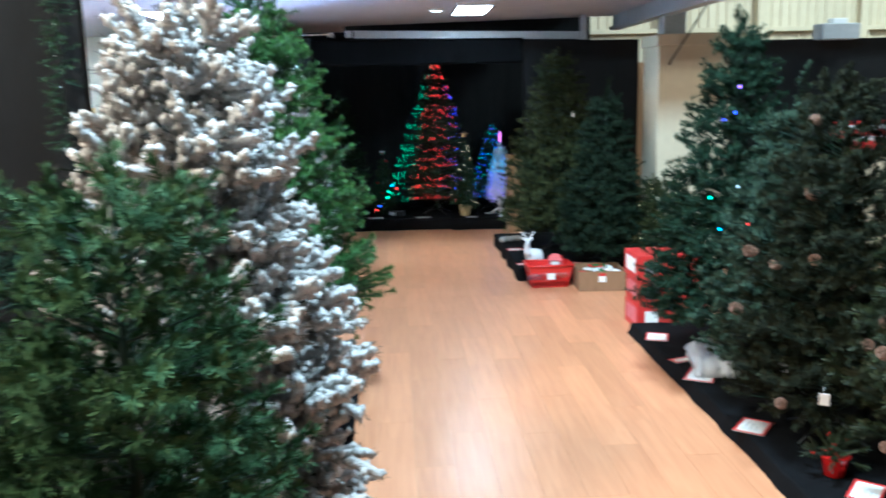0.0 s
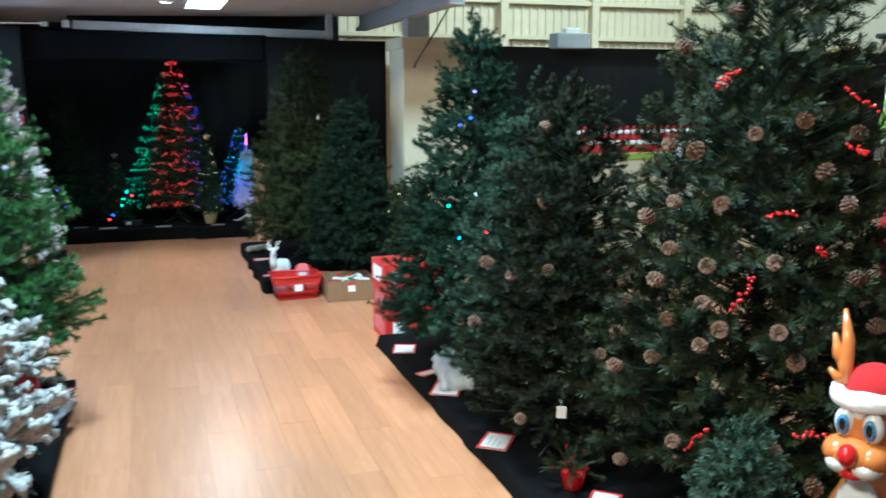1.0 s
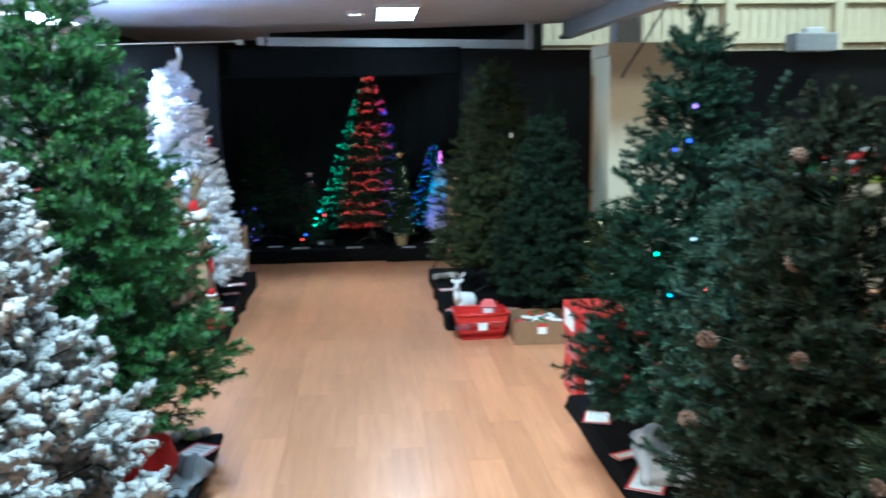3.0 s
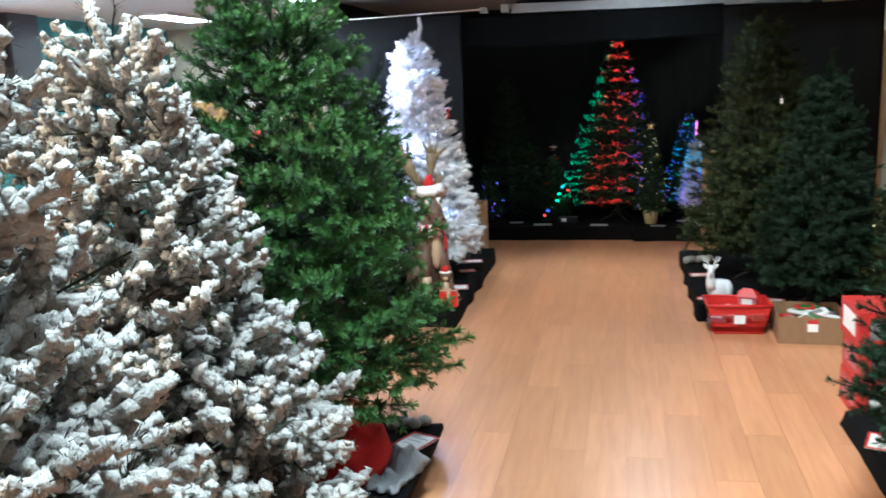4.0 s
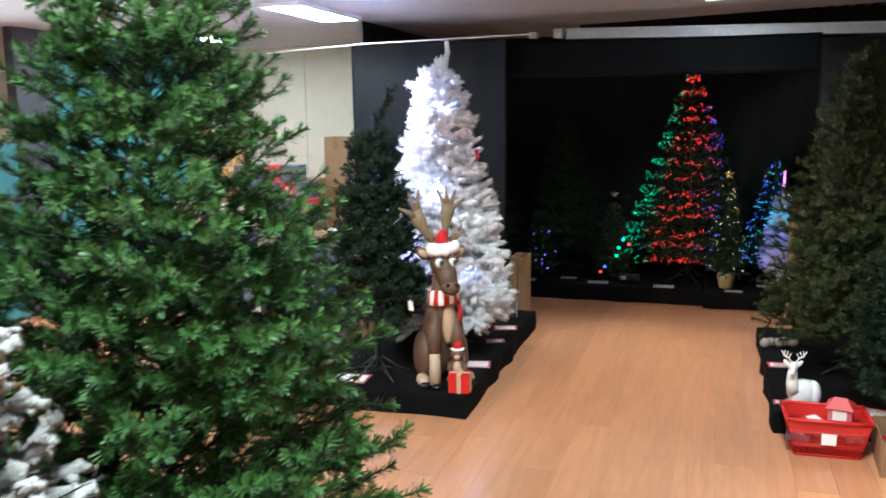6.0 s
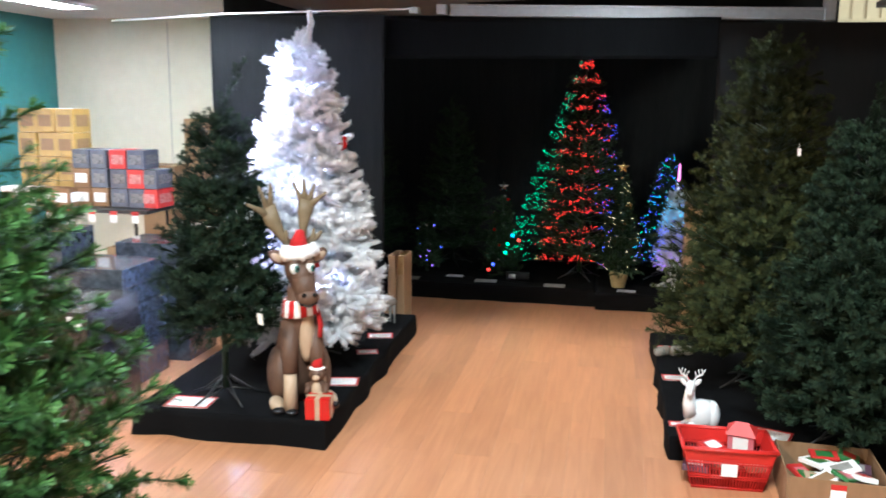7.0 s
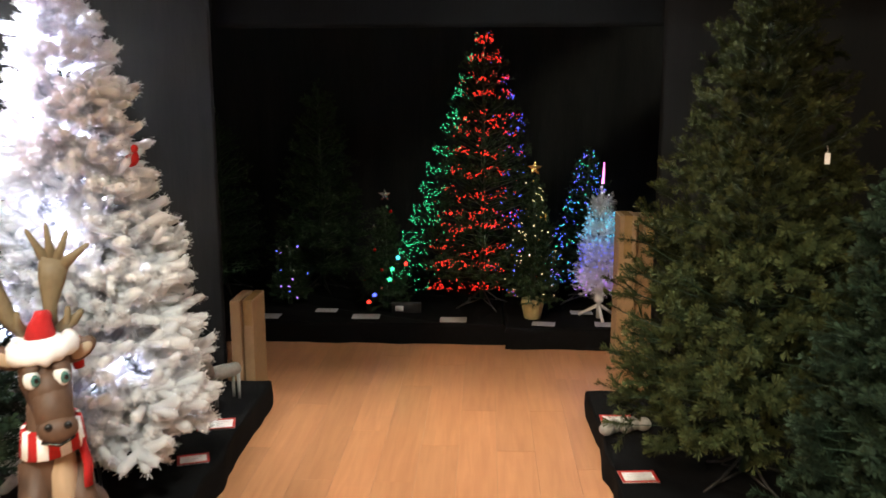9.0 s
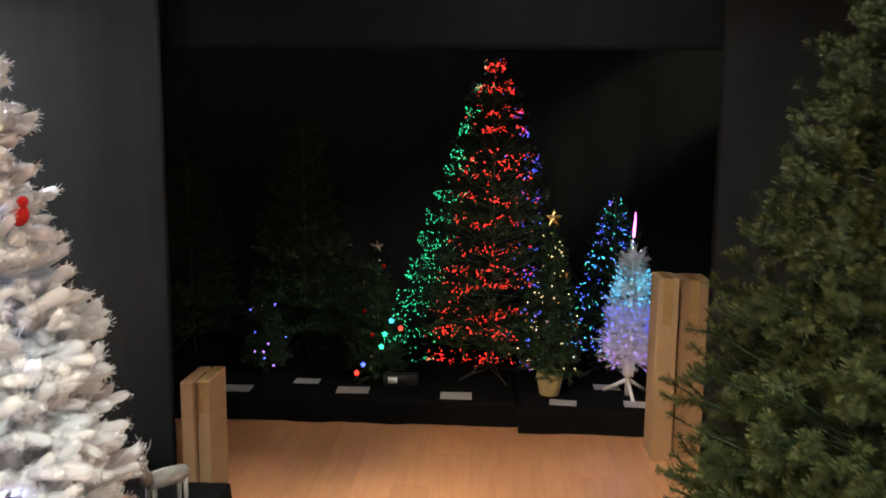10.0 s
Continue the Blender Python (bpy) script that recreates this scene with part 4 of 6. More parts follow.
# ---- small parts of the trees ----
def star_mesh(bm, c, r, depth, mat=0, turn=0.0):
    front = []
    for k in range(10):
        a = math.pi / 2 + turn + math.pi * k / 5
        q = r if k % 2 == 0 else r * 0.45
        front.append((q * math.cos(a), q * math.sin(a)))
    ring = [bm.verts.new((c[0] + u, c[1], c[2] + v)) for u, v in front]
    for s in (-1, 1):
        mid = bm.verts.new((c[0], c[1] + s * depth, c[2]))
        for k in range(10):
            tri = (ring[k], ring[(k + 1) % 10], mid)
            bm.faces.new(tri if s < 0 else tri[::-1]).material_index = mat
    return bm


part("star", star_mesh(B(), (0, 0, 0.97), 0.055, 0.012), GOLD, pot_tree, "gold star tree topper")
part("star", star_mesh(B(), (0, 0, 0.86), 0.05, 0.012), SILVER, star_tree, "silver star tree topper")
rng = np.random.default_rng(5)
for i in range(34):
    p = pot_tips[rng.integers(len(pot_tips))]
    part("bauble", ball(B(), (p[0], p[1] - 0.01, p[2]), rng.uniform(0.009, 0.016), 0, 10, 7), GOLD if i % 3 else SILVER, pot_tree, smooth=True)
for i in range(14):
    p = star_tips[rng.integers(len(star_tips))]
    part("bauble", ball(B(), tuple(p), 0.014, 0, 8, 6), SILVER if i % 2 else RED_GLOSS, star_tree, smooth=True)
for i in range(9):
    p = dot_tips[rng.integers(len(dot_tips))]
    part("bauble", ball(B(), tuple(p), 0.012, 0, 8, 6), SILVER, dot_tree, smooth=True)
pot = part("pot", turned(B(), [(0.055, -0.115), (0.06, -0.11), (0.082, 0.0), (0.078, 0.03), (0.06, 0.025)], 20), BURLAP, pot_tree, "burlap-wrapped pot")
for colour, sx, sy, sz in (("green", 0.19, 11.5, 0.42), ("cyan", 0.25, 11.52, 0.58), ("red", 0.31, 11.5, 0.54), ("red", 0.04, 11.46, 0.26), ("blue", 0.08, 11.47, 0.31), ("green", 0.21, 11.5, 0.5)):
    part("star_light", star_mesh(B(), (sx - 0.13, sy - 11.75, sz - 0.15), 0.02, 0.008), GLOW[colour], star_tree, "lit " + colour + " star light")
for a in (0, 1, 2):
    t = a * 2.094 + 0.6
    part("stand_leg", tube(B(), [(0, 0, 0.1), (0.08 * math.cos(t), 0.08 * math.sin(t), 0.05), (0.15 * math.cos(t), 0.15 * math.sin(t), 0.008)], [0.014, 0.011, 0.012], 8), WHITE_GLOSS, frost_tree, "white plastic foot")
part("light_box", turned(B(), [(0.03, 0.12), (0.035, 0.14), (0.03, 0.2), (0.012, 0.24)], 14), WHITE_GLOSS, frost_tree, "white plastic lamp housing")
part("tip_light", tube(B(), [(0, 0, 0.98), (0.004, 0, 1.06), (0.006, 0, 1.13)], [0.009, 0.007, 0.002], 8), GLOW["pink"], frost_tree, "pink glowing tip")


def cone_mesh():
    """A pine cone: thick, open scales in a spiral, frosted at their ends."""
    bm = B()
    ball(bm, (0, 0, 0), (0.013, 0.013, 0.026), 0, 8, 6)
    for k in range(44):
        t = k / 44
        z = -0.028 + 0.058 * t
        r = 0.04 * math.sin(math.pi * (0.2 + 0.74 * t)) ** 0.7
        a = 2.39996 * k
        c, s = math.cos(a), math.sin(a)
        w, lift = 0.0078 * (1.1 - 0.35 * t), 0.006 - 0.02 * t
        e = [(0.3 * r, -w * 0.4, z), (0.3 * r, w * 0.4, z), (0.8 * r, w, z - lift), (0.8 * r, -w, z - lift), (r, -w * 0.75, z - lift * 1.2), (r, w * 0.75, z - lift * 1.2)]
        up = [bm.verts.new((x * c - y * s, x * s + y * c, q + 0.0022)) for x, y, q in e]
        lo = [bm.verts.new((x * c - y * s, x * s + y * c, q - 0.0022)) for x, y, q in e]
        for ring, way in ((up, 1), (lo, -1)):
            bm.faces.new((ring[0], ring[1], ring[2], ring[3])[::way])
            bm.faces.new((ring[3], ring[2], ring[5], ring[4])[::way]).material_index = 1
        bm.faces.new((up[4], up[5], lo[5], lo[4])).material_index = 1
        bm.faces.new((up[2], lo[2], lo[5], up[5]))
        bm.faces.new((up[3], up[4], lo[4], lo[3]))
    me = bpy.data.meshes.new("pine_cone")
    bm.to_mesh(me)
    bm.free()
    me.materials.append(CONE_WOOD), me.materials.append(CONE_TIP)
    return me


CONE = cone_mesh()


def hang_cones(tree, tips, count, seed, side):
    """Cones tied to the outer shoots, facing outwards."""
    r = np.random.default_rng(seed)
    rad = np.hypot(tips[:, 0], tips[:, 1])
    good = [i for i in range(len(tips)) if tips[i, 0] * side[0] + tips[i, 1] * side[1] > 0.55 * rad[i] and rad[i] > 0.72 * max(rad[(np.abs(tips[:, 2] - tips[i, 2]) < 0.12)])]
    r.shuffle(good)
    used = []
    for i in good:
        p = tips[i]
        if all(np.linalg.norm(p - q) > 0.13 for q in used):
            used.append(p)
            ob = new("pine_cone", CONE)
            ob.parent = tree
            out = Vector((p[0], p[1], 0.15 + 0.3 * r.normal())).normalized()
            ob.matrix_basis = Matrix.Translation(Vector((p[0] * 1.02, p[1] * 1.02, p[2]))) @ out.to_track_quat("-Z", "Y").to_matrix().to_4x4() @ Matrix.Scale(r.uniform(0.62, 0.8), 4)
        if len(used) == count:
            break
    return used


hang_cones(big_tree, big_tips, 46, 3, (-0.72, -0.7))
hang_cones(dusk_tree, dusk_tips, 9, 4, (-0.72, -0.7))


def berry_sprig(tree, p, way, seed):
    r = random.Random(seed)
    bm = B()
    w = Vector(way).normalized()
    for k in range(14):
        c = Vector(p) + w * (0.0105 * k) + Vector((r.uniform(-1, 1), r.uniform(-1, 1), r.uniform(-1, 1))) * 0.0085
        ball(bm, tuple(c), 0.0066, 0, 7, 5)
    part("berry_sprig", bm, BERRY, tree, "sprig of red berries", True)


rng = np.random.default_rng(8)
for i, (bx, by, bz) in enumerate(((2.44, 2.86, 1.87), (2.8, 2.72, 1.62), (2.93, 2.74, 1.74), (2.47, 2.7, 1.4), (2.64, 2.66, 1.29), (2.36, 2.72, 1.08), (2.83, 2.56, 0.75), (2.53, 2.58, 0.68), (2.68, 2.5, 0.42), (2.3, 2.85, 0.55), (2.95, 2.62, 1.15))):
    berry_sprig(big_tree, (bx - 2.88, by - 3.22, bz - 0.09), (rng.normal(), rng.normal() * 0.4, 0.6 * rng.normal()), i)

for colour, p in (("blue", (2.15, 4.78, 1.62)), ("blue", (2.2, 4.75, 1.66)), ("white", (2.22, 4.72, 1.25)), ("cyan", (2.12, 4.7, 1.02)), ("green", (2.05, 4.68, 1.2)), ("red", (2.26, 4.66, 1.05)), ("violet", (2.24, 4.8, 1.8))):
    part("tree_light", ball(B(), (p[0] - 2.32, p[1] - 5.02, p[2] - 0.09), 0.009, 0, 8, 6), GLOW[colour], slim_tree, "small lit " + colour + " tree light", True)
for k in range(16):
    p = low_tips[rng.integers(len(low_tips))]
    part("tree_light", ball(B(), tuple(p), 0.006, 0, 6, 5), GLOW["warm"], low_tree, "tiny warm tree light", True)
part("bird_ornament", ball(ball(B(), (0.27, -0.06, 1.38), (0.028, 0.016, 0.034), 0, 10, 7, (0, 25, 0)), (0.285, -0.065, 1.42), 0.016, 0, 8, 6), RED_CLOTH, white_tree, "small red bird ornament", True)


def hang_tag(tree, x, y, z, w, h, label, mat=None):
    t = tree.matrix_basis.translation
    bm = box(B(), -w / 2, w / 2, -0.001, 0.001, -h, 0, 0, 0, pose(x - t.x, y - t.y, z - t.z, 8, 0, -25))
    tube(bm, [(x - t.x, y - t.y, z - t.z), (x - t.x + 0.004, y - t.y + 0.02, z - t.z + 0.025)], 0.001, 4)
    part("hang_tag", bm, mat or WHITE_PAPER, tree, label)


hang_tag(olive_tree, 2.08, 8.52, 1.575, 0.018, 0.04, "white paper hang tag")
hang_tag(big_tree, 3.16, 2.93, 1.6, 0.05, 0.055, "pale blue paper label")
hang_tag(dusk_tree, 2.17, 3.55, 0.47, 0.042, 0.058, "white paper hang tag")
hang_tag(blue_green_tree, 2.2, 4.02, 0.47, 0.045, 0.065, "white paper hang tag")
hang_tag(pine_tree, -0.62, 7.72, 0.72, 0.04, 0.06, "white paper hang tag")
hang_tag(flock_tree, 0.02, 3.62, 0.72, 0.07, 0.08, "green tree-shaped hang tag", material("green_card", (0.08, 0.26, 0.16), 0.6, scale=20))


# ---- figures ----
def figure(name, bm, mats, x, y, z, turn, label, category):
    ob = finish(name, bm, mats, None, "", True)
    ob.matrix_basis = pose(x, y, z, 0, 0, turn)
    return tagged(ob, label, category)


def moose():
    bm = B()
    BR, BE, AN, RC, WC, EW, EG, BK = range(8)
    tube(bm, [(0, 0.13, 0.02), (0, 0.12, 0.16), (0, 0.07, 0.3), (0, 0.015, 0.42), (0, -0.02, 0.52), (0, -0.035, 0.64)], [0.12, 0.15, 0.135, 0.115, 0.085, 0.075], 18, BR)
    for s in (-1, 1):
        ball(bm, (s * 0.125, 0.07, 0.15), (0.07, 0.15, 0.15), BR)
        tube(bm, [(s * 0.06, -0.02, 0.45), (s * 0.08, -0.075, 0.3), (s * 0.085, -0.115, 0.2)], [0.062, 0.052, 0.04], 12, BR)
        tube(bm, [(s * 0.085, -0.118, 0.2), (s * 0.087, -0.13, 0.12), (s * 0.088, -0.145, 0.02)], [0.038, 0.04, 0.045], 12, BE)
        ball(bm, (s * 0.088, -0.18, 0.018), (0.036, 0.04, 0.02), BK)
        ball(bm, (s * 0.16, -0.07, 0.035), (0.045, 0.09, 0.035), BE)
        ball(bm, (s * 0.16, -0.15, 0.022), (0.04, 0.035, 0.022), BK)
    ball(bm, (0.025, -0.066, 0.4), (0.052, 0.05, 0.16), BE)
    loops = [[bm.verts.new((r * math.cos(0.349 * k), -0.025 + r * math.sin(0.349 * k), z + 0.012 * math.cos(0.349 * k))) for k in range(18)] for r, z in ((0.098, 0.49), (0.113, 0.495), (0.101, 0.578), (0.086, 0.58))]
    for lo, hi in zip(loops, loops[1:]):
        for k in range(18):
            bm.faces.new((lo[k], lo[(k + 1) % 18], hi[(k + 1) % 18], hi[k])).material_index = RC if k % 2 else WC
    tube(bm, [(0.09, -0.07, 0.52), (0.105, -0.1, 0.45), (0.1, -0.11, 0.38)], [0.02, 0.022, 0.02], 8, RC, 0.5)
    ball(bm, (-0.005, -0.045, 0.735), (0.088, 0.098, 0.105), BR)
    ball(bm, (0.0, -0.1, 0.7), (0.07, 0.075, 0.075), BR)
    tube(bm, [(0.0, -0.07, 0.7), (0.006, -0.135, 0.66), (0.012, -0.185, 0.612)], [0.08, 0.066, 0.058], 16, BR)
    ball(bm, (0.014, -0.19, 0.608), (0.068, 0.052, 0.046), BR)
    ball(bm, (0.014, -0.17, 0.58), (0.05, 0.045, 0.024), BE)
    for s in (-1, 1):
        ball(bm, (0.016 + s * 0.03, -0.233, 0.627), (0.014, 0.011, 0.012), BK, 8, 6)
        ball(bm, (-0.004 + s * 0.046, -0.138, 0.748), (0.028, 0.022, 0.031), EW)
        ball(bm, (0.006 + s * 0.046, -0.155, 0.747), (0.017, 0.008, 0.019), EG, 10, 7)
        ball(bm, (0.01 + s * 0.046, -0.161, 0.749), (0.008, 0.004, 0.009), BK, 8, 6)
        ball(bm, (-0.004 + s * 0.046, -0.126, 0.776), (0.031, 0.026, 0.016), BR, 12, 8, (14, s * 14, 0))
        ball(bm, (-0.005 + s * 0.12, 0.0, 0.785), (0.062, 0.02, 0.034), BR, 12, 8, (0, -s * 28, 0))
        ball(bm, (-0.005 + s * 0.126, -0.016, 0.785), (0.042, 0.01, 0.02), BE, 10, 7, (0, -s * 28, 0))
    tube(bm, [(-0.04, -0.22, 0.581), (0.016, -0.235, 0.57), (0.066, -0.217, 0.585)], 0.0045, 6, BK)

    def ribbon(pts, wide, thick):
        """A flat, rounded blade that lies in the plane of x and z."""
        pts = [Vector(p) for p in pts]
        loops = []
        for i, p in enumerate(pts):
            d = (pts[min(i + 1, len(pts) - 1)] - pts[max(i - 1, 0)]).normalized()
            side = Vector((d.z, 0, -d.x)).normalized()
            loops.append([bm.verts.new(p + side * wide[i] * math.cos(0.7854 * k) + Vector((0, thick[i] * math.sin(0.7854 * k), 0))) for k in range(8)])
        for lo, hi in zip(loops, loops[1:]):
            for k in range(8):
                bm.faces.new((lo[k], lo[(k + 1) % 8], hi[(k + 1) % 8], hi[k])).material_index = AN
        bm.faces.new(loops[-1]).material_index = AN
        bm.faces.new(loops[0][::-1]).material_index = AN

    def antler(stem, wide, palm, prongs):
        ribbon(stem, wide, [0.024, 0.022, 0.018, 0.013])
        for tip in prongs:
            mid = tuple(p + 0.6 * (q - p) for p, q in zip(palm, tip))
            ribbon([palm, mid, tuple(p + 0.93 * (q - p) for p, q in zip(palm, tip)), tip], [0.03, 0.0125, 0.008, 0.002], [0.011, 0.009, 0.007, 0.002])

    antler([(-0.05, 0.02, 0.83), (-0.1, 0.02, 0.9), (-0.145, 0.02, 0.97), (-0.175, 0.02, 1.04)], [0.02, 0.027, 0.046, 0.05], (-0.16, 0.02, 1.0), ((-0.3, 0.0, 1.06), (-0.225, 0.01, 1.15), (-0.155, 0.02, 1.165)))
    antler([(0.03, 0.02, 0.83), (0.032, 0.02, 0.93), (0.045, 0.02, 1.01), (0.06, 0.02, 1.07)], [0.019, 0.025, 0.045, 0.052], (0.052, 0.02, 1.03), ((-0.025, 0.03, 1.165), (0.04, 0.03, 1.18), (0.108, 0.02, 1.155), (0.175, 0.01, 1.11)))
    for x, y, z in ((-0.075, -0.03, 0.925), (0.085, -0.04, 0.93), (0.13, -0.04, 0.915)):
        s = -1 if x < 0 else 1
        tube(bm, [(s * 0.05, 0.0, 0.85), (s * 0.04 + 0.5 * x, y * 0.5, 0.885), (x, y, z)], [0.02, 0.017, 0.009], 8, AN)
    ring = [(-0.005 + 0.088 * math.cos(2 * math.pi * k / 24), -0.05 + 0.088 * math.sin(2 * math.pi * k / 24), 0.82 + 0.01 * math.cos(2 * math.pi * k / 24) + 0.006 * math.sin(9 * k)) for k in range(25)]
    tube(bm, ring, [0.03 + 0.003 * math.sin(5 * k) for k in range(25)], 10, WC, 1.1)
    ball(bm, (-0.005, -0.05, 0.835), (0.08, 0.08, 0.026), WC)
    tube(bm, [(-0.01, -0.05, 0.84), (-0.004, -0.045, 0.88), (0.005, -0.035, 0.905), (0.02, -0.02, 0.905)], [0.056, 0.044, 0.032, 0.02], 12, RC)
    tube(bm, [(0.05, 0.02, 0.85), (0.1, 0.03, 0.8), (0.11, 0.02, 0.72)], [0.035, 0.03, 0.018], 10, RC)
    bmesh.ops.scale(bm, vec=(0.9, 0.96, 1.05), verts=bm.verts)
    return bm


figure("moose_statue", moose(), [BROWN_FUR, BEIGE_FUR, ANTLER, RED_CLOTH, WHITE_CLOTH, EYE_WHITE, EYE_GREEN, BLACK_GLOSS], -0.508, 8.0, 0.15, 30, "painted brown sitting moose statue with santa hat and scarf", "statue")


def cub():
    bm = B()
    ball(bm, (0, 0, 0.07), (0.05, 0.05, 0.075), 0)
    ball(bm, (0, -0.03, 0.07), (0.03, 0.03, 0.055), 1)
    ball(bm, (0, -0.01, 0.155), (0.045, 0.042, 0.04), 0)
    ball(bm, (0, -0.05, 0.147), (0.02, 0.02, 0.016), 1)
    for s in (-1, 1):
        ball(bm, (s * 0.04, 0, 0.185), 0.014, 0, 8, 6)
        tube(bm, [(s * 0.045, -0.01, 0.1), (s * 0.05, -0.05, 0.06)], [0.018, 0.014], 8, 0)
        tube(bm, [(s * 0.035, -0.02, 0.02), (s * 0.045, -0.08, 0.015)], [0.022, 0.018], 8, 0)
        ball(bm, (s * 0.018, -0.045, 0.165), 0.005, 4, 6, 5)
    ball(bm, (0, 0, 0.188), (0.046, 0.044, 0.013), 3)
    tube(bm, [(0, 0, 0.195), (0.005, 0, 0.22), (0.02, 0.01, 0.235)], [0.036, 0.024, 0.006], 10, 2)
    return bm


def gift_box(x, y, z, w, d, h, turn, label, mat=None, ribbon=None):
    g = thing("gift_box", x, y, z, label, "gift box", "", turn)
    part("box", box(B(), -w / 2, w / 2, -d / 2, d / 2, 0, h, 0.004), mat or RED_GLOSS, g)
    bm = box(B(), -0.012, 0.012, -d / 2 - 0.002, d / 2 + 0.002, 0, h + 0.002)
    box(bm, -w / 2 - 0.002, w / 2 + 0.002, -0.012, 0.012, 0, h + 0.0035)
    part("ribbon", bm, ribbon or BEIGE_FUR, g, "beige ribbon")
    return g


gift_box(-0.345, 7.83, 0.15, 0.13, 0.12, 0.115, 8, "small red gift box with a beige ribbon")
figure("bear_cub_statue", cub(), [BROWN_FUR, BEIGE_FUR, RED_CLOTH, WHITE_CLOTH, BLACK_GLOSS], -0.385, 7.92, 0.2, 10, "small brown cub statue with a santa hat", "statue")


def lying_deer():
    bm = B()
    tube(bm, [(0.15, 0.05, 0.06), (0.1, 0.045, 0.085), (0.03, 0.02, 0.09), (-0.03, 0.0, 0.1), (-0.06, -0.01, 0.12)], [0.05, 0.085, 0.09, 0.08, 0.06], 16)
    ball(bm, (0.12, 0.04, 0.085), (0.075, 0.085, 0.085))
    tube(bm, [(-0.045, -0.01, 0.11), (-0.07, -0.018, 0.17), (-0.068, -0.024, 0.225), (-0.066, -0.03, 0.25)], [0.07, 0.052, 0.042, 0.036], 14)
    ball(bm, (-0.066, -0.035, 0.262), (0.04, 0.048, 0.036))
    tube(bm, [(-0.068, -0.055, 0.258), (-0.075, -0.09, 0.242), (-0.08, -0.108, 0.234)], [0.031, 0.022, 0.017], 10)
    for s in (-1, 1):
        ball(bm, (-0.066 + s * 0.056, -0.015, 0.283), (0.034, 0.011, 0.016), 0, 10, 7, (0, -s * 32, 0))
        x = -0.062 + s * 0.02
        tube(bm, [(x, -0.02, 0.288), (x + s * 0.022, -0.012, 0.315), (x + s * 0.062, -0.012, 0.328), (x + s * 0.088, -0.02, 0.362)], [0.007, 0.0062, 0.0055, 0.003], 7)
        for u, v, w in ((0.022, 0.004, 0.348), (0.048, 0.03, 0.358), (0.066, 0.056, 0.366)):
            tube(bm, [(x + s * u, -0.012, 0.316 + 0.2 * (u - 0.022)), (x + s * v, -0.022, w)], [0.0052, 0.0028], 6)
        tube(bm, [(-0.02, -0.045 * s, 0.05), (-0.1, -0.05 * s, 0.022), (-0.03, -0.06 * s, 0.016)], [0.028, 0.02, 0.016], 8)
    return bm


deer = lying_deer()
bmesh.ops.scale(deer, vec=(0.62, 0.75, 0.93), verts=deer.verts)
figure("deer_statuette", deer, [WHITE_GLOSS], 1.6, 8.1, 0.135, 0, "glossy white resting deer statuette with antlers", "statuette")


def small_deer():
    bm = B()
    tube(bm, [(0.1, 0, 0.16), (0.0, 0, 0.17), (-0.08, 0, 0.18)], [0.035, 0.04, 0.036], 10)
    tube(bm, [(-0.08, 0, 0.18), (-0.11, 0, 0.25), (-0.1, 0, 0.28)], [0.03, 0.02, 0.02], 8)
    ball(bm, (-0.12, 0, 0.285), (0.035, 0.018, 0.018), 0, 8, 6)
    for x in (-0.07, 0.09):
        for s in (-1, 1):
            tube(bm, [(x, s * 0.02, 0.15), (x, s * 0.022, 0.0)], [0.012, 0.008], 6)
    for s in (-1, 1):
        tube(bm, [(-0.1, s * 0.01, 0.3), (-0.09, s * 0.03, 0.34), (-0.1, s * 0.05, 0.38)], [0.005, 0.004, 0.002], 5)
    return bm


figure("deer_statuette", small_deer(), [GREY_RESIN], -0.5, 9.72, 0.15, 60, "weathered grey standing deer statuette", "statuette")
bm = B()
for k in range(5):
    ball(bm, (0.05 * k - 0.1, 0.02 * (k % 2), 0.035), (0.04, 0.035, 0.035), 0, 10, 7, (0, 0, 40 * k))
figure("stone_ornament", bm, [GREY_RESIN], 1.58, 9.45, 0.13, 20, "weathered grey stone-like ornament on the platform", "ornament")


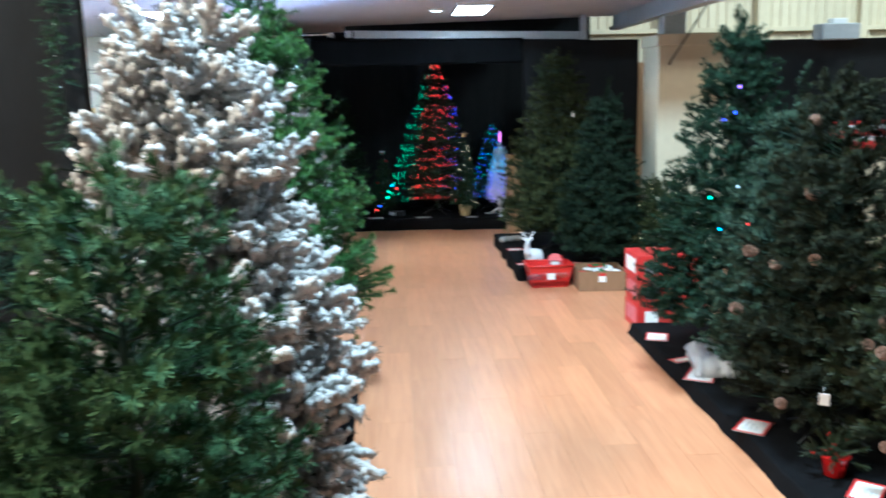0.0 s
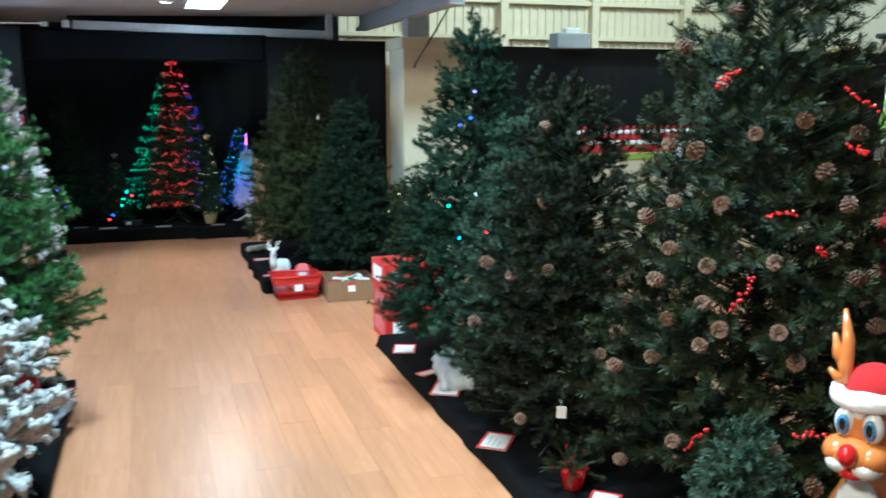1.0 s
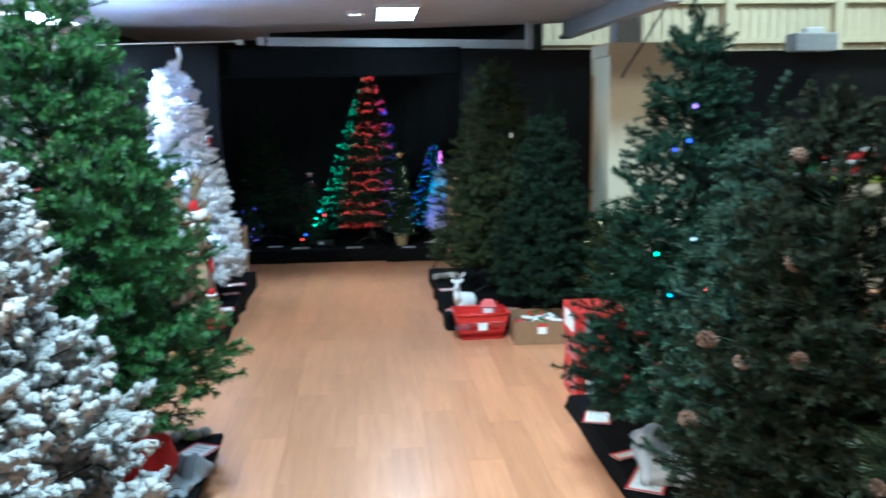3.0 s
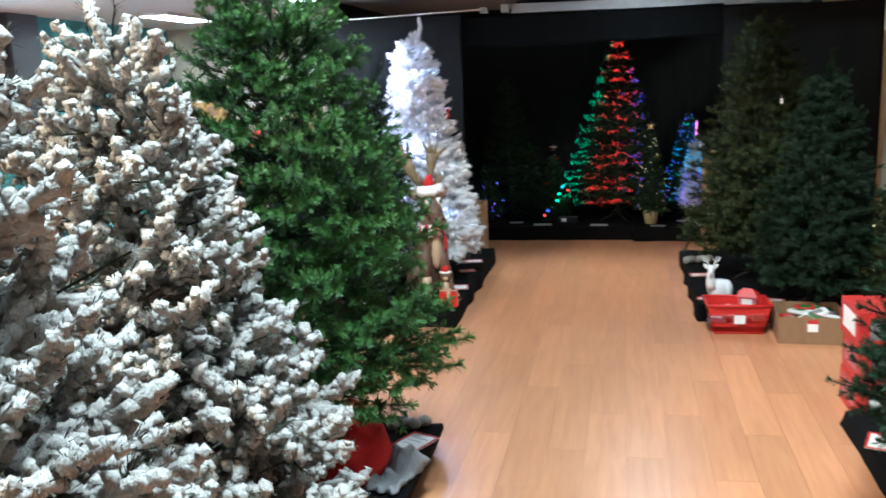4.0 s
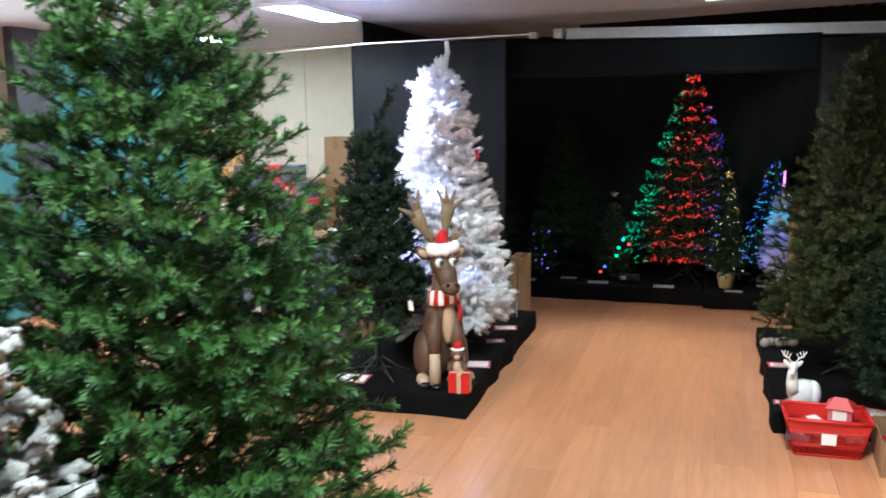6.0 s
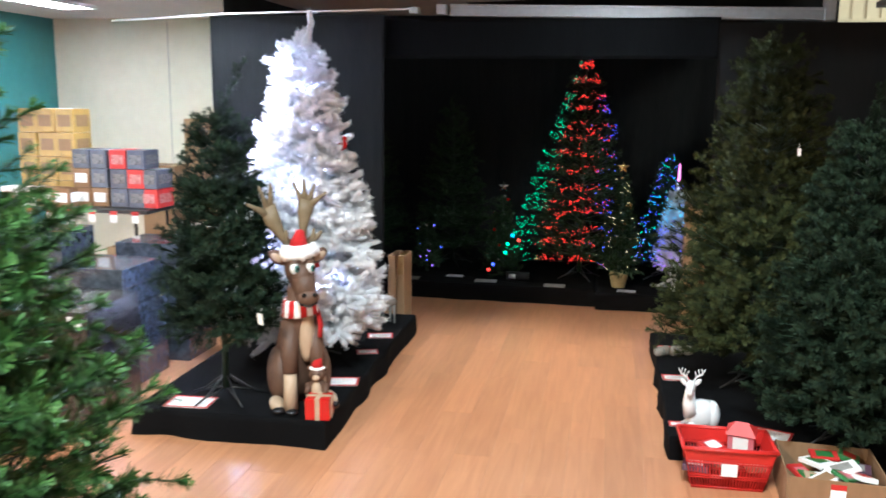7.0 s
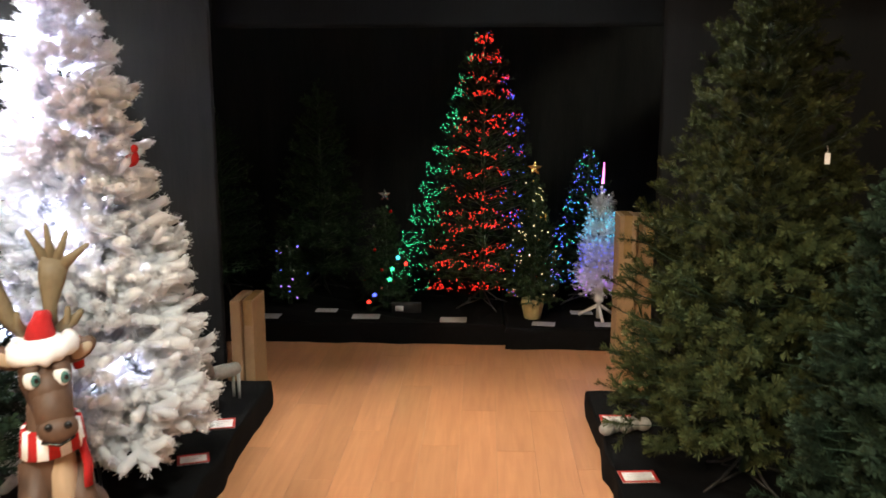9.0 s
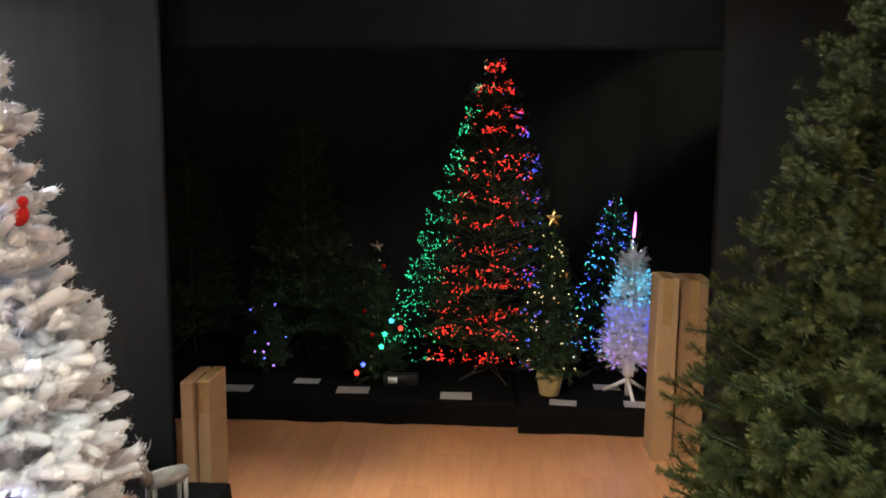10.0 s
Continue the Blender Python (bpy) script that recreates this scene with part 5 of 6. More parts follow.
def reindeer():
    bm = B()
    OR, WH, RN, RC, WC, EW, EB, BK, AN = range(9)
    tube(bm, [(0, 0.14, 0.0), (0, 0.13, 0.2), (0, 0.08, 0.4), (0, 0.03, 0.56), (0, 0.0, 0.66)], [0.16, 0.17, 0.13, 0.075, 0.065], 16, OR)
    ball(bm, (0, -0.03, 0.42), (0.07, 0.05, 0.19), WH)
    ball(bm, (0, 0.0, 0.74), (0.105, 0.1, 0.12), OR)
    ball(bm, (0, -0.07, 0.675), (0.1, 0.085, 0.055), OR)
    for s in (-1, 1):
        ball(bm, (s * 0.055, -0.075, 0.675), (0.06, 0.068, 0.045), OR)
        ball(bm, (s * 0.042, -0.085, 0.648), (0.055, 0.066, 0.038), WH)
        ball(bm, (s * 0.047, -0.08, 0.765), (0.036, 0.027, 0.049), EW)
        ball(bm, (s * 0.045, -0.101, 0.762), (0.023, 0.01, 0.033), EB, 10, 7)
        ball(bm, (s * 0.045, -0.109, 0.764), (0.012, 0.004, 0.02), BK, 8, 6)
        ball(bm, (s * 0.115, 0.03, 0.82), (0.04, 0.022, 0.026), OR, 12, 8, (0, s * 25, 0))
        tube(bm, [(s * 0.07, -0.03, 0.865), (s * 0.09, -0.02, 0.92), (s * 0.095, 0.0, 0.99), (s * 0.12, 0.01, 1.085)], [0.024, 0.027, 0.022, 0.007], 10, AN)
        tube(bm, [(s * 0.09, -0.01, 0.91), (s * 0.125, -0.01, 0.95), (s * 0.14, -0.01, 1.01)], [0.022, 0.02, 0.007], 8, AN)
        tube(bm, [(s * 0.08, -0.03, 0.875), (s * 0.105, -0.05, 0.885), (s * 0.13, -0.055, 0.91)], [0.02, 0.015, 0.006], 8, AN)
    ball(bm, (0, -0.1, 0.625), (0.05, 0.045, 0.025), RN)
    ball(bm, (0, -0.15, 0.69), 0.034, RN)
    ball(bm, (0, -0.06, 0.82), (0.03, 0.05, 0.05), WH, 10, 7)
    ring = [(0.108 * math.cos(0.2618 * k), 0.005 + 0.103 * math.sin(0.2618 * k), 0.838 + 0.004 * math.sin(7 * k)) for k in range(25)]
    tube(bm, ring, [0.027 + 0.0025 * math.sin(5 * k) for k in range(25)], 10, WC, 1.15)
    ball(bm, (0, 0.02, 0.86), (0.1, 0.1, 0.07), RC)
    for s in (-1, 1):
        tube(bm, [(s * 0.08, 0.02, 0.3), (s * 0.085, -0.06, 0.15), (s * 0.08, -0.08, 0.02)], [0.05, 0.04, 0.04], 10, OR)
    for v in bm.verts:
        v.co.x *= 0.86 if v.co.z > 0.54 else 1.0
        v.co.z = v.co.z * 0.74 if v.co.z < 0.54 else v.co.z - 0.14
    for v in bm.verts:
        v.co.z += 0.1 if v.co.z > 0.05 else 0.0
    return bm


figure("reindeer_statue", reindeer(), [ORANGE_FUR, WHITE_GLOSS, RED_GLOSS, RED_CLOTH, WHITE_CLOTH, EYE_WHITE, EYE_BLUE, BLACK_GLOSS, ORANGE_FUR], 2.575, 2.32, 0.105, -66, "glossy orange reindeer statue with red nose and santa hat", "statue")


# ---- signs ----
PALE_INK = material("pale_ink", (0.5, 0.5, 0.5), 0.7, scale=30)
GREY_PAPER = material("greyish_paper", (0.45, 0.45, 0.47), 0.8, scale=40)


def price_card(x, y, z, w, d, turn, label="white price card with a red border"):
    c = thing("price_card", x, y, z, label, "price card", "price cards", turn)
    sheet = part("card", box(B(), -w / 2, w / 2, -d / 2, d / 2, 0, 0.002), WHITE_PAPER, c)
    bm = B()
    if "plain" in label:
        sheet.data.materials[0] = GREY_PAPER
    for a in (-1, 1) if "red" in label else ():
        box(bm, a * (w / 2 - 0.006) - 0.006, a * (w / 2 - 0.006) + 0.006, -d / 2, d / 2, 0.002, 0.0045)
        box(bm, -w / 2 + 0.012, w / 2 - 0.012, a * (d / 2 - 0.006) - 0.006, a * (d / 2 - 0.006) + 0.006, 0.002, 0.0045)
    if "red" in label:
        part("border", bm, RED_CARD, sheet, "red printed border")
    for k in range(3):
        part("print_line", box(B(), -w * 0.3, w * (0.3 - 0.12 * k), d * (0.2 - 0.18 * k), d * (0.235 - 0.18 * k), 0.002, 0.0026), PALE_INK, sheet)


for px, py, pz, pw, pd, pt in ((2.1, 5.72, 0.095, 0.19, 0.15, 70), (2.12, 4.9, 0.095, 0.24, 0.17, 60), (2.1, 4.1, 0.095, 0.2, 0.15, 52), (2.1, 5.2, 0.095, 0.14, 0.08, 20), (2.28, 3.36, 0.095, 0.2, 0.13, 50),
                               (-1.1, 7.87, 0.155, 0.25, 0.17, 4), (-0.4, 8.38, 0.155, 0.2, 0.15, 12), (-0.44, 9.4, 0.155, 0.18, 0.13, 15), (-0.42, 9.0, 0.155, 0.14, 0.1, 20),
                               (1.56, 8.96, 0.135, 0.16, 0.11, 5), (1.56, 9.6, 0.135, 0.16, 0.12, 0), (1.95, 8.12, 0.135, 0.24, 0.17, -20), (1.52, 8.17, 0.135, 0.1, 0.07, 0), (-0.01, 5.36, 0.155, 0.15, 0.19, -25),
                               (-0.71, 11.42, 0.155, 0.2, 0.13, 0), (0.02, 11.44, 0.155, 0.2, 0.13, 2), (0.66, 11.38, 0.155, 0.19, 0.13, 0), (1.3, 11.3, 0.155, 0.16, 0.1, -8), (1.75, 11.3, 0.155, 0.18, 0.11, -5), (-0.3, 11.6, 0.155, 0.16, 0.1, 0), (1.6, 11.62, 0.155, 0.16, 0.1, 0)):
    price_card(px, py, pz, pw, pd, pt, "plain greyish-white price card on the black platform" if py > 11 else "white price card with a red border")
figure("boxed_ornament", box(box(B(), -0.11, 0.11, -0.03, 0.03, 0, 0.07, 0.004), -0.08, -0.02, -0.034, -0.03, 0.015, 0.055, 0, 1), [BLACK_PLASTIC, WHITE_PAPER], 0.3, 11.6, 0.15, 3, "low black and white printed ornament box", "box")


# ---- basket, boxes, cartons ----
def shopping_basket(x, y, z, turn):
    b = thing("shopping_basket", x, y, z, "red plastic shopping basket with trinkets for sale", "shopping basket", "", turn)
    w0, d0, w1, d1, h = 0.175, 0.115, 0.225, 0.15, 0.225

    def at(u, v, s):
        w, d = w0 + (w1 - w0) * s, d0 + (d1 - d0) * s
        return Vector((u * w, v * d, h * s))

    part("base", box(B(), -w0, w0, -d0, d0, 0, 0.006, 0.002), RED_PLASTIC, b)
    for (u0, v0), (u1, v1) in (((-1, -1), (1, -1)), ((1, -1), (1, 1)), ((1, 1), (-1, 1)), ((-1, 1), (-1, -1))):
        bm, bars = B(), []
        n = 26 if v0 == v1 else 16
        for k in range(n + 1):
            t = k / n
            u, v = u0 + (u1 - u0) * t, v0 + (v1 - v0) * t
            bars.append(tube(B(), [at(u, v, 0.02), at(u, v, 0.72)], 0.0035, 4))
        for s in (0.06, 0.3, 0.36, 0.68):
            tube(bm, [at(u0, v0, s), at(u1, v1, s)], 0.0055, 4)
        band = [at(u0, v0, 0.72), at(u1, v1, 0.72), at(u1, v1, 1.0), at(u0, v0, 1.0)]
        out = (band[1] - band[0]).cross(Vector((0, 0, 1))).normalized() * 0.002
        vs = [bm.verts.new(p + out) for p in band] + [bm.verts.new(p - out) for p in band]
        for q in ((0, 1, 2, 3), (7, 6, 5, 4), (0, 4, 5, 1), (1, 5, 6, 2), (2, 6, 7, 3), (3, 7, 4, 0)):
            bm.faces.new([vs[i] for i in q])
        mid = 0.5
        lo, hi = at(u0 + (u1 - u0) * 0.36, v0 + (v1 - v0) * 0.36, 0.08), at(u0 + (u1 - u0) * 0.64, v0 + (v1 - v0) * 0.64, 0.7)
        panel = part("side_panel", bm, RED_PLASTIC, b, "slotted red side")
        for bar in bars:
            part("bar", bar, RED_PLASTIC, panel)
    bm = B()
    for (u0, v0), (u1, v1) in (((-1, -1), (1, -1)), ((1, -1), (1, 1)), ((1, 1), (-1, 1)), ((-1, 1), (-1, -1))):
        tube(bm, [at(u0, v0, 1) * 1.03, at(u1, v1, 1) * 1.03], 0.011, 6)
    part("rim", bm, RED_PLASTIC, b, "rounded red rim")
    for s in (-1, 1):
        bm = tube(B(), [(-0.19, s * 0.145, 0.225), (-0.18, s * 0.165, 0.232), (0.18, s * 0.165, 0.232), (0.19, s * 0.145, 0.225)], 0.008, 6)
        part("handle", bm, RED_PLASTIC, b, "folded red handle")
    part("price_tag", box(box(B(), -0.04, 0.04, -0.153, -0.151, 0.09, 0.175, 0, 0), -0.04, 0.04, -0.1535, -0.1515, 0.158, 0.182, 0, 1), [WHITE_PAPER, RED_CARD], b, "white paper price tag")
    return b


basket = shopping_basket(1.71, 7.82, 0.0, 2)
basket.matrix_basis = basket.matrix_basis @ Matrix.Scale(0.91, 4)


def packet(x, y, z, w, d, h, rx, ry, rz, mat, label, second=None):
    ob = finish("packet", box(box(B(), -w / 2, w / 2, -d / 2, d / 2, 0, h, 0.003), -w * 0.3, w * 0.3, -d * 0.32, d * 0.32, h, h + 0.0015, 0, 1), [mat, second or WHITE_PAPER])
    ob.matrix_basis = pose(x, y, z, rx, ry, rz)
    tagged(ob, label, "packet", "trinkets for sale")


PINK = material("pink_printed_card", (0.6, 0.2, 0.24), 0.5, dark=(0.5, 0.1, 0.12), scale=25)
GREEN_TINSEL = material("green_tinsel", (0.04, 0.2, 0.05), 0.4, dark=(0.02, 0.1, 0.03), scale=40)
PURPLE = material("plum_printed_card", (0.12, 0.06, 0.09), 0.4, scale=25)
for args in ((1.6, 7.84, 0.10, 0.13, 0.1, 0.03, 0, 10, 12, PURPLE, "dark plum trinket packet in the basket"), (1.66, 7.9, 0.13, 0.12, 0.09, 0.02, 14, 0, 40, RED_CARD, "red card trinket packet in the basket"),
             (1.72, 7.78, 0.11, 0.1, 0.12, 0.02, 0, -12, 70, GREY_RESIN, "grey trinket packet in the basket"), (1.85, 7.8, 0.09, 0.11, 0.1, 0.03, 8, 0, 15, BEIGE_FUR, "beige trinket packet in the basket"), (1.57, 7.75, 0.08, 0.12, 0.09, 0.03, 0, 0, -8, PURPLE, "dark plum trinket packet in the basket")):
    packet(*args)
bm = box(B(), -0.06, 0.06, -0.04, 0.04, 0, 0.1, 0.003)
vs = [bm.verts.new(p) for p in ((-0.07, -0.05, 0.1), (0.07, -0.05, 0.1), (0.07, 0.05, 0.1), (-0.07, 0.05, 0.1), (-0.03, 0, 0.15), (0.03, 0, 0.15))]
for q, m in (((0, 1, 5, 4), 1), ((2, 3, 4, 5), 1), ((1, 2, 5), 1), ((3, 0, 4), 1), ((3, 2, 1, 0), 1)):
    bm.faces.new([vs[i] for i in q]).material_index = m
box(bm, -0.035, 0.035, -0.043, -0.04, 0.015, 0.085, 0, 2)
ob = finish("house_ornament", bm, [PINK, RED_CARD, WHITE_PAPER])
ob.matrix_basis = pose(1.79, 7.87, 0.15, 12, 0, -14)
tagged(ob, "pink house-shaped ornament in the basket", "ornament")


def open_box(x, y, z, w, d, h, turn, label):
    o = thing("cardboard_box", x, y, z, label, "cardboard box", "", turn)
    part("bottom", box(B(), -w / 2, w / 2, -d / 2, d / 2, 0, 0.005), CARTON, o)
    for a in (-1, 1):
        part("side_wall", box(B(), a * w / 2 - 0.003, a * w / 2 + 0.003, -d / 2, d / 2, 0.0, h, 0.001), CARTON, o)
        part("end_wall", box(B(), -w / 2 + 0.004, w / 2 - 0.004, a * d / 2 - 0.003, a * d / 2 + 0.003, 0.0, h - 0.004, 0.001), CARTON, o)
    part("price_tag", box(box(B(), -0.032, 0.032, -d / 2 - 0.005, -d / 2 - 0.003, h - 0.1, h - 0.03, 0, 0), -0.032, 0.032, -d / 2 - 0.0055, -d / 2 - 0.0035, h - 0.045, h - 0.02, 0, 1), [WHITE_PAPER, RED_CARD], o, "white paper price tag")


open_box(2.16, 7.72, 0.0, 0.42, 0.42, 0.185, -3, "brown open cardboard box full of small packets")
r = random.Random(4)
for i in range(22):
    m, lab = r.choice(((RED_CARD, "red card packet in the cardboard box"), (WHITE_PAPER, "white card packet in the cardboard box"), (GREEN_TINSEL, "green tinsel packet in the cardboard box"), (PURPLE, "dark packet in the cardboard box"), (BEIGE_FUR, "beige packet in the cardboard box")))
    packet(2.16 + r.uniform(-0.13, 0.13), 7.73 + r.uniform(-0.13, 0.13), 0.08 + 0.004 * i, r.uniform(0.09, 0.15), r.uniform(0.07, 0.11), r.uniform(0.008, 0.025), r.uniform(-18, 18), r.uniform(-18, 18), r.uniform(0, 180), m, lab, r.choice((PINK, RED_CARD, GREEN_TINSEL, CARTON, GREY_RESIN)))


def carton(name, x0, x1, y0, y1, z0, z1, mat, label, tape=True, turn=0.0, group="", stripe=None):
    cx, cy = (x0 + x1) / 2, (y0 + y1) / 2
    c = thing(name, cx, cy, z0, label, "box", group, turn)
    w, d, h = (x1 - x0) / 2, (y1 - y0) / 2, z1 - z0
    body = part("body", box(B(), -w, w, -d, d, 0, h, 0.004), mat, c)
    if tape:
        part("tape", box(box(B(), -0.025, 0.025, -d - 0.001, d + 0.001, h, h + 0.0012), -0.025, 0.025, -d - 0.0012, -d, h * 0.75, h + 0.001), TAPE, body, "strip of brown tape")
    if stripe:
        part("printed_panel", box(B(), -w * 0.7, w * 0.7, -d - 0.0022, -d - 0.0002, h * 0.25, h * 0.75), stripe, body, "printed front panel")
        part("printed_side", box(B(), w + 0.0002, w + 0.0022, -d * 0.7, d * 0.7, h * 0.25, h * 0.75), stripe, body, "printed side panel")
    return c


carton("carton", -0.575, -0.515, 10.13, 10.4, 0.0, 0.6, CARTON, "narrow upright brown carton beside the booth", False)
carton("carton", -0.51, -0.45, 10.16, 10.42, 0.0, 0.595, CARTON_PALE, "narrow upright brown carton beside the booth", True)
carton("carton", 1.735, 1.845, 10.84, 11.05, 0.0, 1.0, CARTON_PALE, "tall narrow brown carton in the booth", True)
carton("carton", 1.85, 2.02, 10.88, 11.1, 0.0, 0.985, CARTON, "tall narrow brown carton in the booth", True)
for i, (z0, z1) in enumerate(((0, 0.19), (0.193, 0.38), (0.383, 0.575))):
    dx = (0, 0.006, -0.01)[i]
    c = carton("red_box", 2.1 + dx, 2.61 + dx, 6.2, 6.56, z0, z1, RED_CARD, "red printed retail box stacked beside the platform", False, 0, "stacked red boxes")
    part("logo_patch", box(B(), -0.2, -0.1, -0.1822, -0.1802, 0.05, 0.15), WHITE_PAPER if i == 0 else GREY_INK, c, "pale printed patch")
    part("side_print", box(B(), -0.2572, -0.2552, -0.12, 0.12, 0.05, 0.16), WHITE_PAPER if i == 2 else PINK, c, "pale printed patch")

# stacks of goods behind the white tree
for z0, z1, dx in ((0, 0.335, 0), (0.338, 0.67, 0.015)):
    c = carton("black_box", -2.16 + dx, -1.62 + dx, 7.68, 8.25, z0, z1, BLACK_FOIL, "glossy black printed box in a stack", False, 3, "stacked black boxes")
    part("label", box(B(), 0.16, 0.24, -0.2895, -0.2865, 0.25, 0.31), WHITE_PAPER, c, "white paper label")
for x0, x1, y0, y1, z0, z1 in ((-2.32, -1.77, 8.35, 8.85, 0, 0.26), (-2.3, -1.76, 8.36, 8.85, 0.263, 0.52), (-2.33, -1.79, 8.37, 8.84, 0.523, 0.64), (-2.31, -1.78, 8.36, 8.83, 0.643, 0.765), (-2.72, -2.36, 8.6, 9.0, 0, 0.34), (-2.71, -2.35, 8.62, 8.98, 0.343, 0.66), (-2.7, -2.36, 8.61, 8.97, 0.663, 0.94), (-2.24, -1.7, 9.0, 9.42, 0, 0.4), (-2.22, -1.71, 9.02, 9.41, 0.403, 0.68), (-2.23, -1.72, 9.01, 9.4, 0.683, 0.82)):
    carton("film_wrapped_box", x0, x1, y0, y1, z0, z1, SILVER_FILM, "dark box wrapped in shiny silver film", False, 0, "film-wrapped boxes")


def crate(x, y, z, label):
    c = thing("wooden_crate", x, y, z, label, "wooden crate", "wooden crates")
    for k in range(2):
        for s in (-1, 1):
            part("slat", box(B(), -0.22, 0.22, s * 0.16 - 0.008, s * 0.16 + 0.008, 0.015 + 0.08 * k, 0.08 + 0.08 * k, 0.002), WOOD_CRATE, c)
            part("end_slat", box(B(), s * 0.21 - 0.008, s * 0.21 + 0.008, -0.15, 0.15, 0.015 + 0.08 * k, 0.08 + 0.08 * k, 0.002), WOOD_CRATE, c)
    part("base", box(B(), -0.2, 0.2, -0.15, 0.15, 0, 0.015), WOOD_CRATE, c)
    part("snow_filling", box(B(), -0.2, 0.2, -0.15, 0.15, 0.015, 0.15, 0.02), WHITE_CLOTH, c, "white fleece filling")


for i, (cx, cy, cz) in enumerate(((-2.45, 9.75, 0.0), (-2.44, 9.75, 0.17), (-2.45, 9.76, 0.34), (-2.44, 9.74, 0.51), (-2.0, 9.85, 0.0), (-2.0, 9.86, 0.17), (-2.0, 9.85, 0.34), (-2.01, 9.85, 0.51), (-2.0, 9.85, 0.68))):
    crate(cx, cy, cz, "rough wooden crate with white filling in a stack")
carton("carton", -3.06, -2.74, 10.8, 11.1, 0.0, 1.2, CARTON_PALE, "tall pale brown carton beside the table")
carton("carton", -2.7, -2.4, 10.95, 11.25, 0.0, 1.12, CARTON, "tall brown carton in a stack")
carton("carton", -2.72, -2.46, 10.98, 11.22, 1.123, 1.62, CARTON_PALE, "brown carton on top of a stack")


def folding_table(x, y, w, d, h, label):
    t = thing("folding_table", x, y, 0, label, "table")
    part("tabletop", box(B(), -w / 2, w / 2, -d / 2, d / 2, h - 0.03, h, 0.005), BLACK_PLASTIC, t)
    for a in (-1, 1):
        for b in (-1, 1):
            part("leg", tube(B(), [(a * (w / 2 - 0.1), b * (d / 2 - 0.06), 0), (a * (w / 2 - 0.14), b * (d / 2 - 0.06), h - 0.03)], 0.013, 8), BLACK_PLASTIC, t)
        part("brace", tube(B(), [(a * (w / 2 - 0.12), -(d / 2 - 0.06), 0.3), (a * (w / 2 - 0.12), d / 2 - 0.06, 0.3)], 0.009, 6), BLACK_PLASTIC, t)
    for k in range(7):
        u = -w / 2 + 0.1 + k * (w - 0.2) / 6
        part("price_tag", box(box(B(), u - 0.03, u + 0.03, -d / 2 - 0.003, -d / 2 - 0.001, h - 0.1, h - 0.02), u - 0.03, u + 0.03, -d / 2 - 0.0045, -d / 2 - 0.0025, h - 0.04, h - 0.01, 0, 1), [WHITE_PAPER, RED_CARD], t, "white paper price tag")


folding_table(-3.0, 9.95, 1.3, 0.6, 0.95, "black folding table stacked with boxed goods")
r = random.Random(9)
for cx in (-3.5, -3.33, -3.16):
    for k in range(4):
        carton("gold_box", cx - 0.08, cx + 0.08, 9.87 + r.uniform(-0.01, 0.01), 10.1, 0.953 + 0.19 * k, 1.14 + 0.19 * k, GOLD_BOX, "small gold and brown printed box on the table", False, 0, "boxed goods", CARTON_PALE)
SLATE_CARD = material("slate_printed_card", (0.12, 0.13, 0.16), 0.4, dark=(0.05, 0.05, 0.07), scale=25)
DARK_PRINT = material("mottled_dark_print", (0.26, 0.24, 0.23), 0.4, dark=(0.03, 0.03, 0.035), scale=70, mottling=0.1)
RED_PRINT = material("mottled_red_print", (0.55, 0.3, 0.27), 0.4, dark=(0.32, 0.02, 0.02), scale=70, mottling=0.1)
TOYS = ((SLATE_CARD, "small dark slate printed box on the table", DARK_PRINT), (RED_CARD, "small red printed box on the table", RED_PRINT), (CARTON, "small brown printed box on the table", WHITE_PAPER))
for cx, stack in ((-2.98, (2, 2, 0)), (-2.82, (2, 0, 0)), (-2.66, (0, 0, 1)), (-2.51, (0, 1, 0)), (-2.4, (1, 0))):
    for k, i in enumerate(stack):
        carton("toy_box", cx - 0.072, cx + 0.072, 9.78, 10.02, 0.953 + 0.15 * k, 1.1 + 0.15 * k, TOYS[i][0], TOYS[i][1], False, r.uniform(-4, 4), "boxed goods", TOYS[i][2])
for cx in (-3.55, -3.39, -3.23, -3.09):
    carton("white_box", cx - 0.07, cx + 0.07, 9.67, 9.82, 0.953, 1.1, WHITE_PAPER if cx < -3.3 else CARTON, "small printed box in the front row on the table", False, 0, "boxed goods", CARTON if cx < -3.3 else WHITE_PAPER)

# ---- cloth and bits beside the aisle ----
def crumpled(name, x, y, z, w, d, h, mat, label, category, seed, turn=0.0, flat=0.0):
    """A thick piece of cloth thrown down, with folds."""
    bm = B()
    n = 22
    noise.seed_set(seed)
    grid = [[bm.verts.new((w * (i / n - 0.5) * (1 + 0.2 * noise.noise((j * 0.3, seed, 0))), d * (j / n - 0.5) * (1 + 0.2 * noise.noise((i * 0.3, 5, seed))), 0.008 + h * (flat + (1 - flat) * abs(noise.noise((i * 0.13, j * 0.13, seed))) * 1.6) * math.sin(math.pi * i / n) ** 0.4 * math.sin(math.pi * j / n) ** 0.4)) for i in range(n + 1)] for j in range(n + 1)]
    for j in range(n):
        for i in range(n):
            bm.faces.new((grid[j][i], grid[j][i + 1], grid[j + 1][i + 1], grid[j + 1][i])).smooth = True
    bmesh.ops.solidify(bm, geom=bm.faces[:], thickness=0.006)
    ob = finish(name, bm, mat)
    ob.matrix_basis = pose(x, y, z, 0, 0, turn)
    return tagged(ob, label, category)


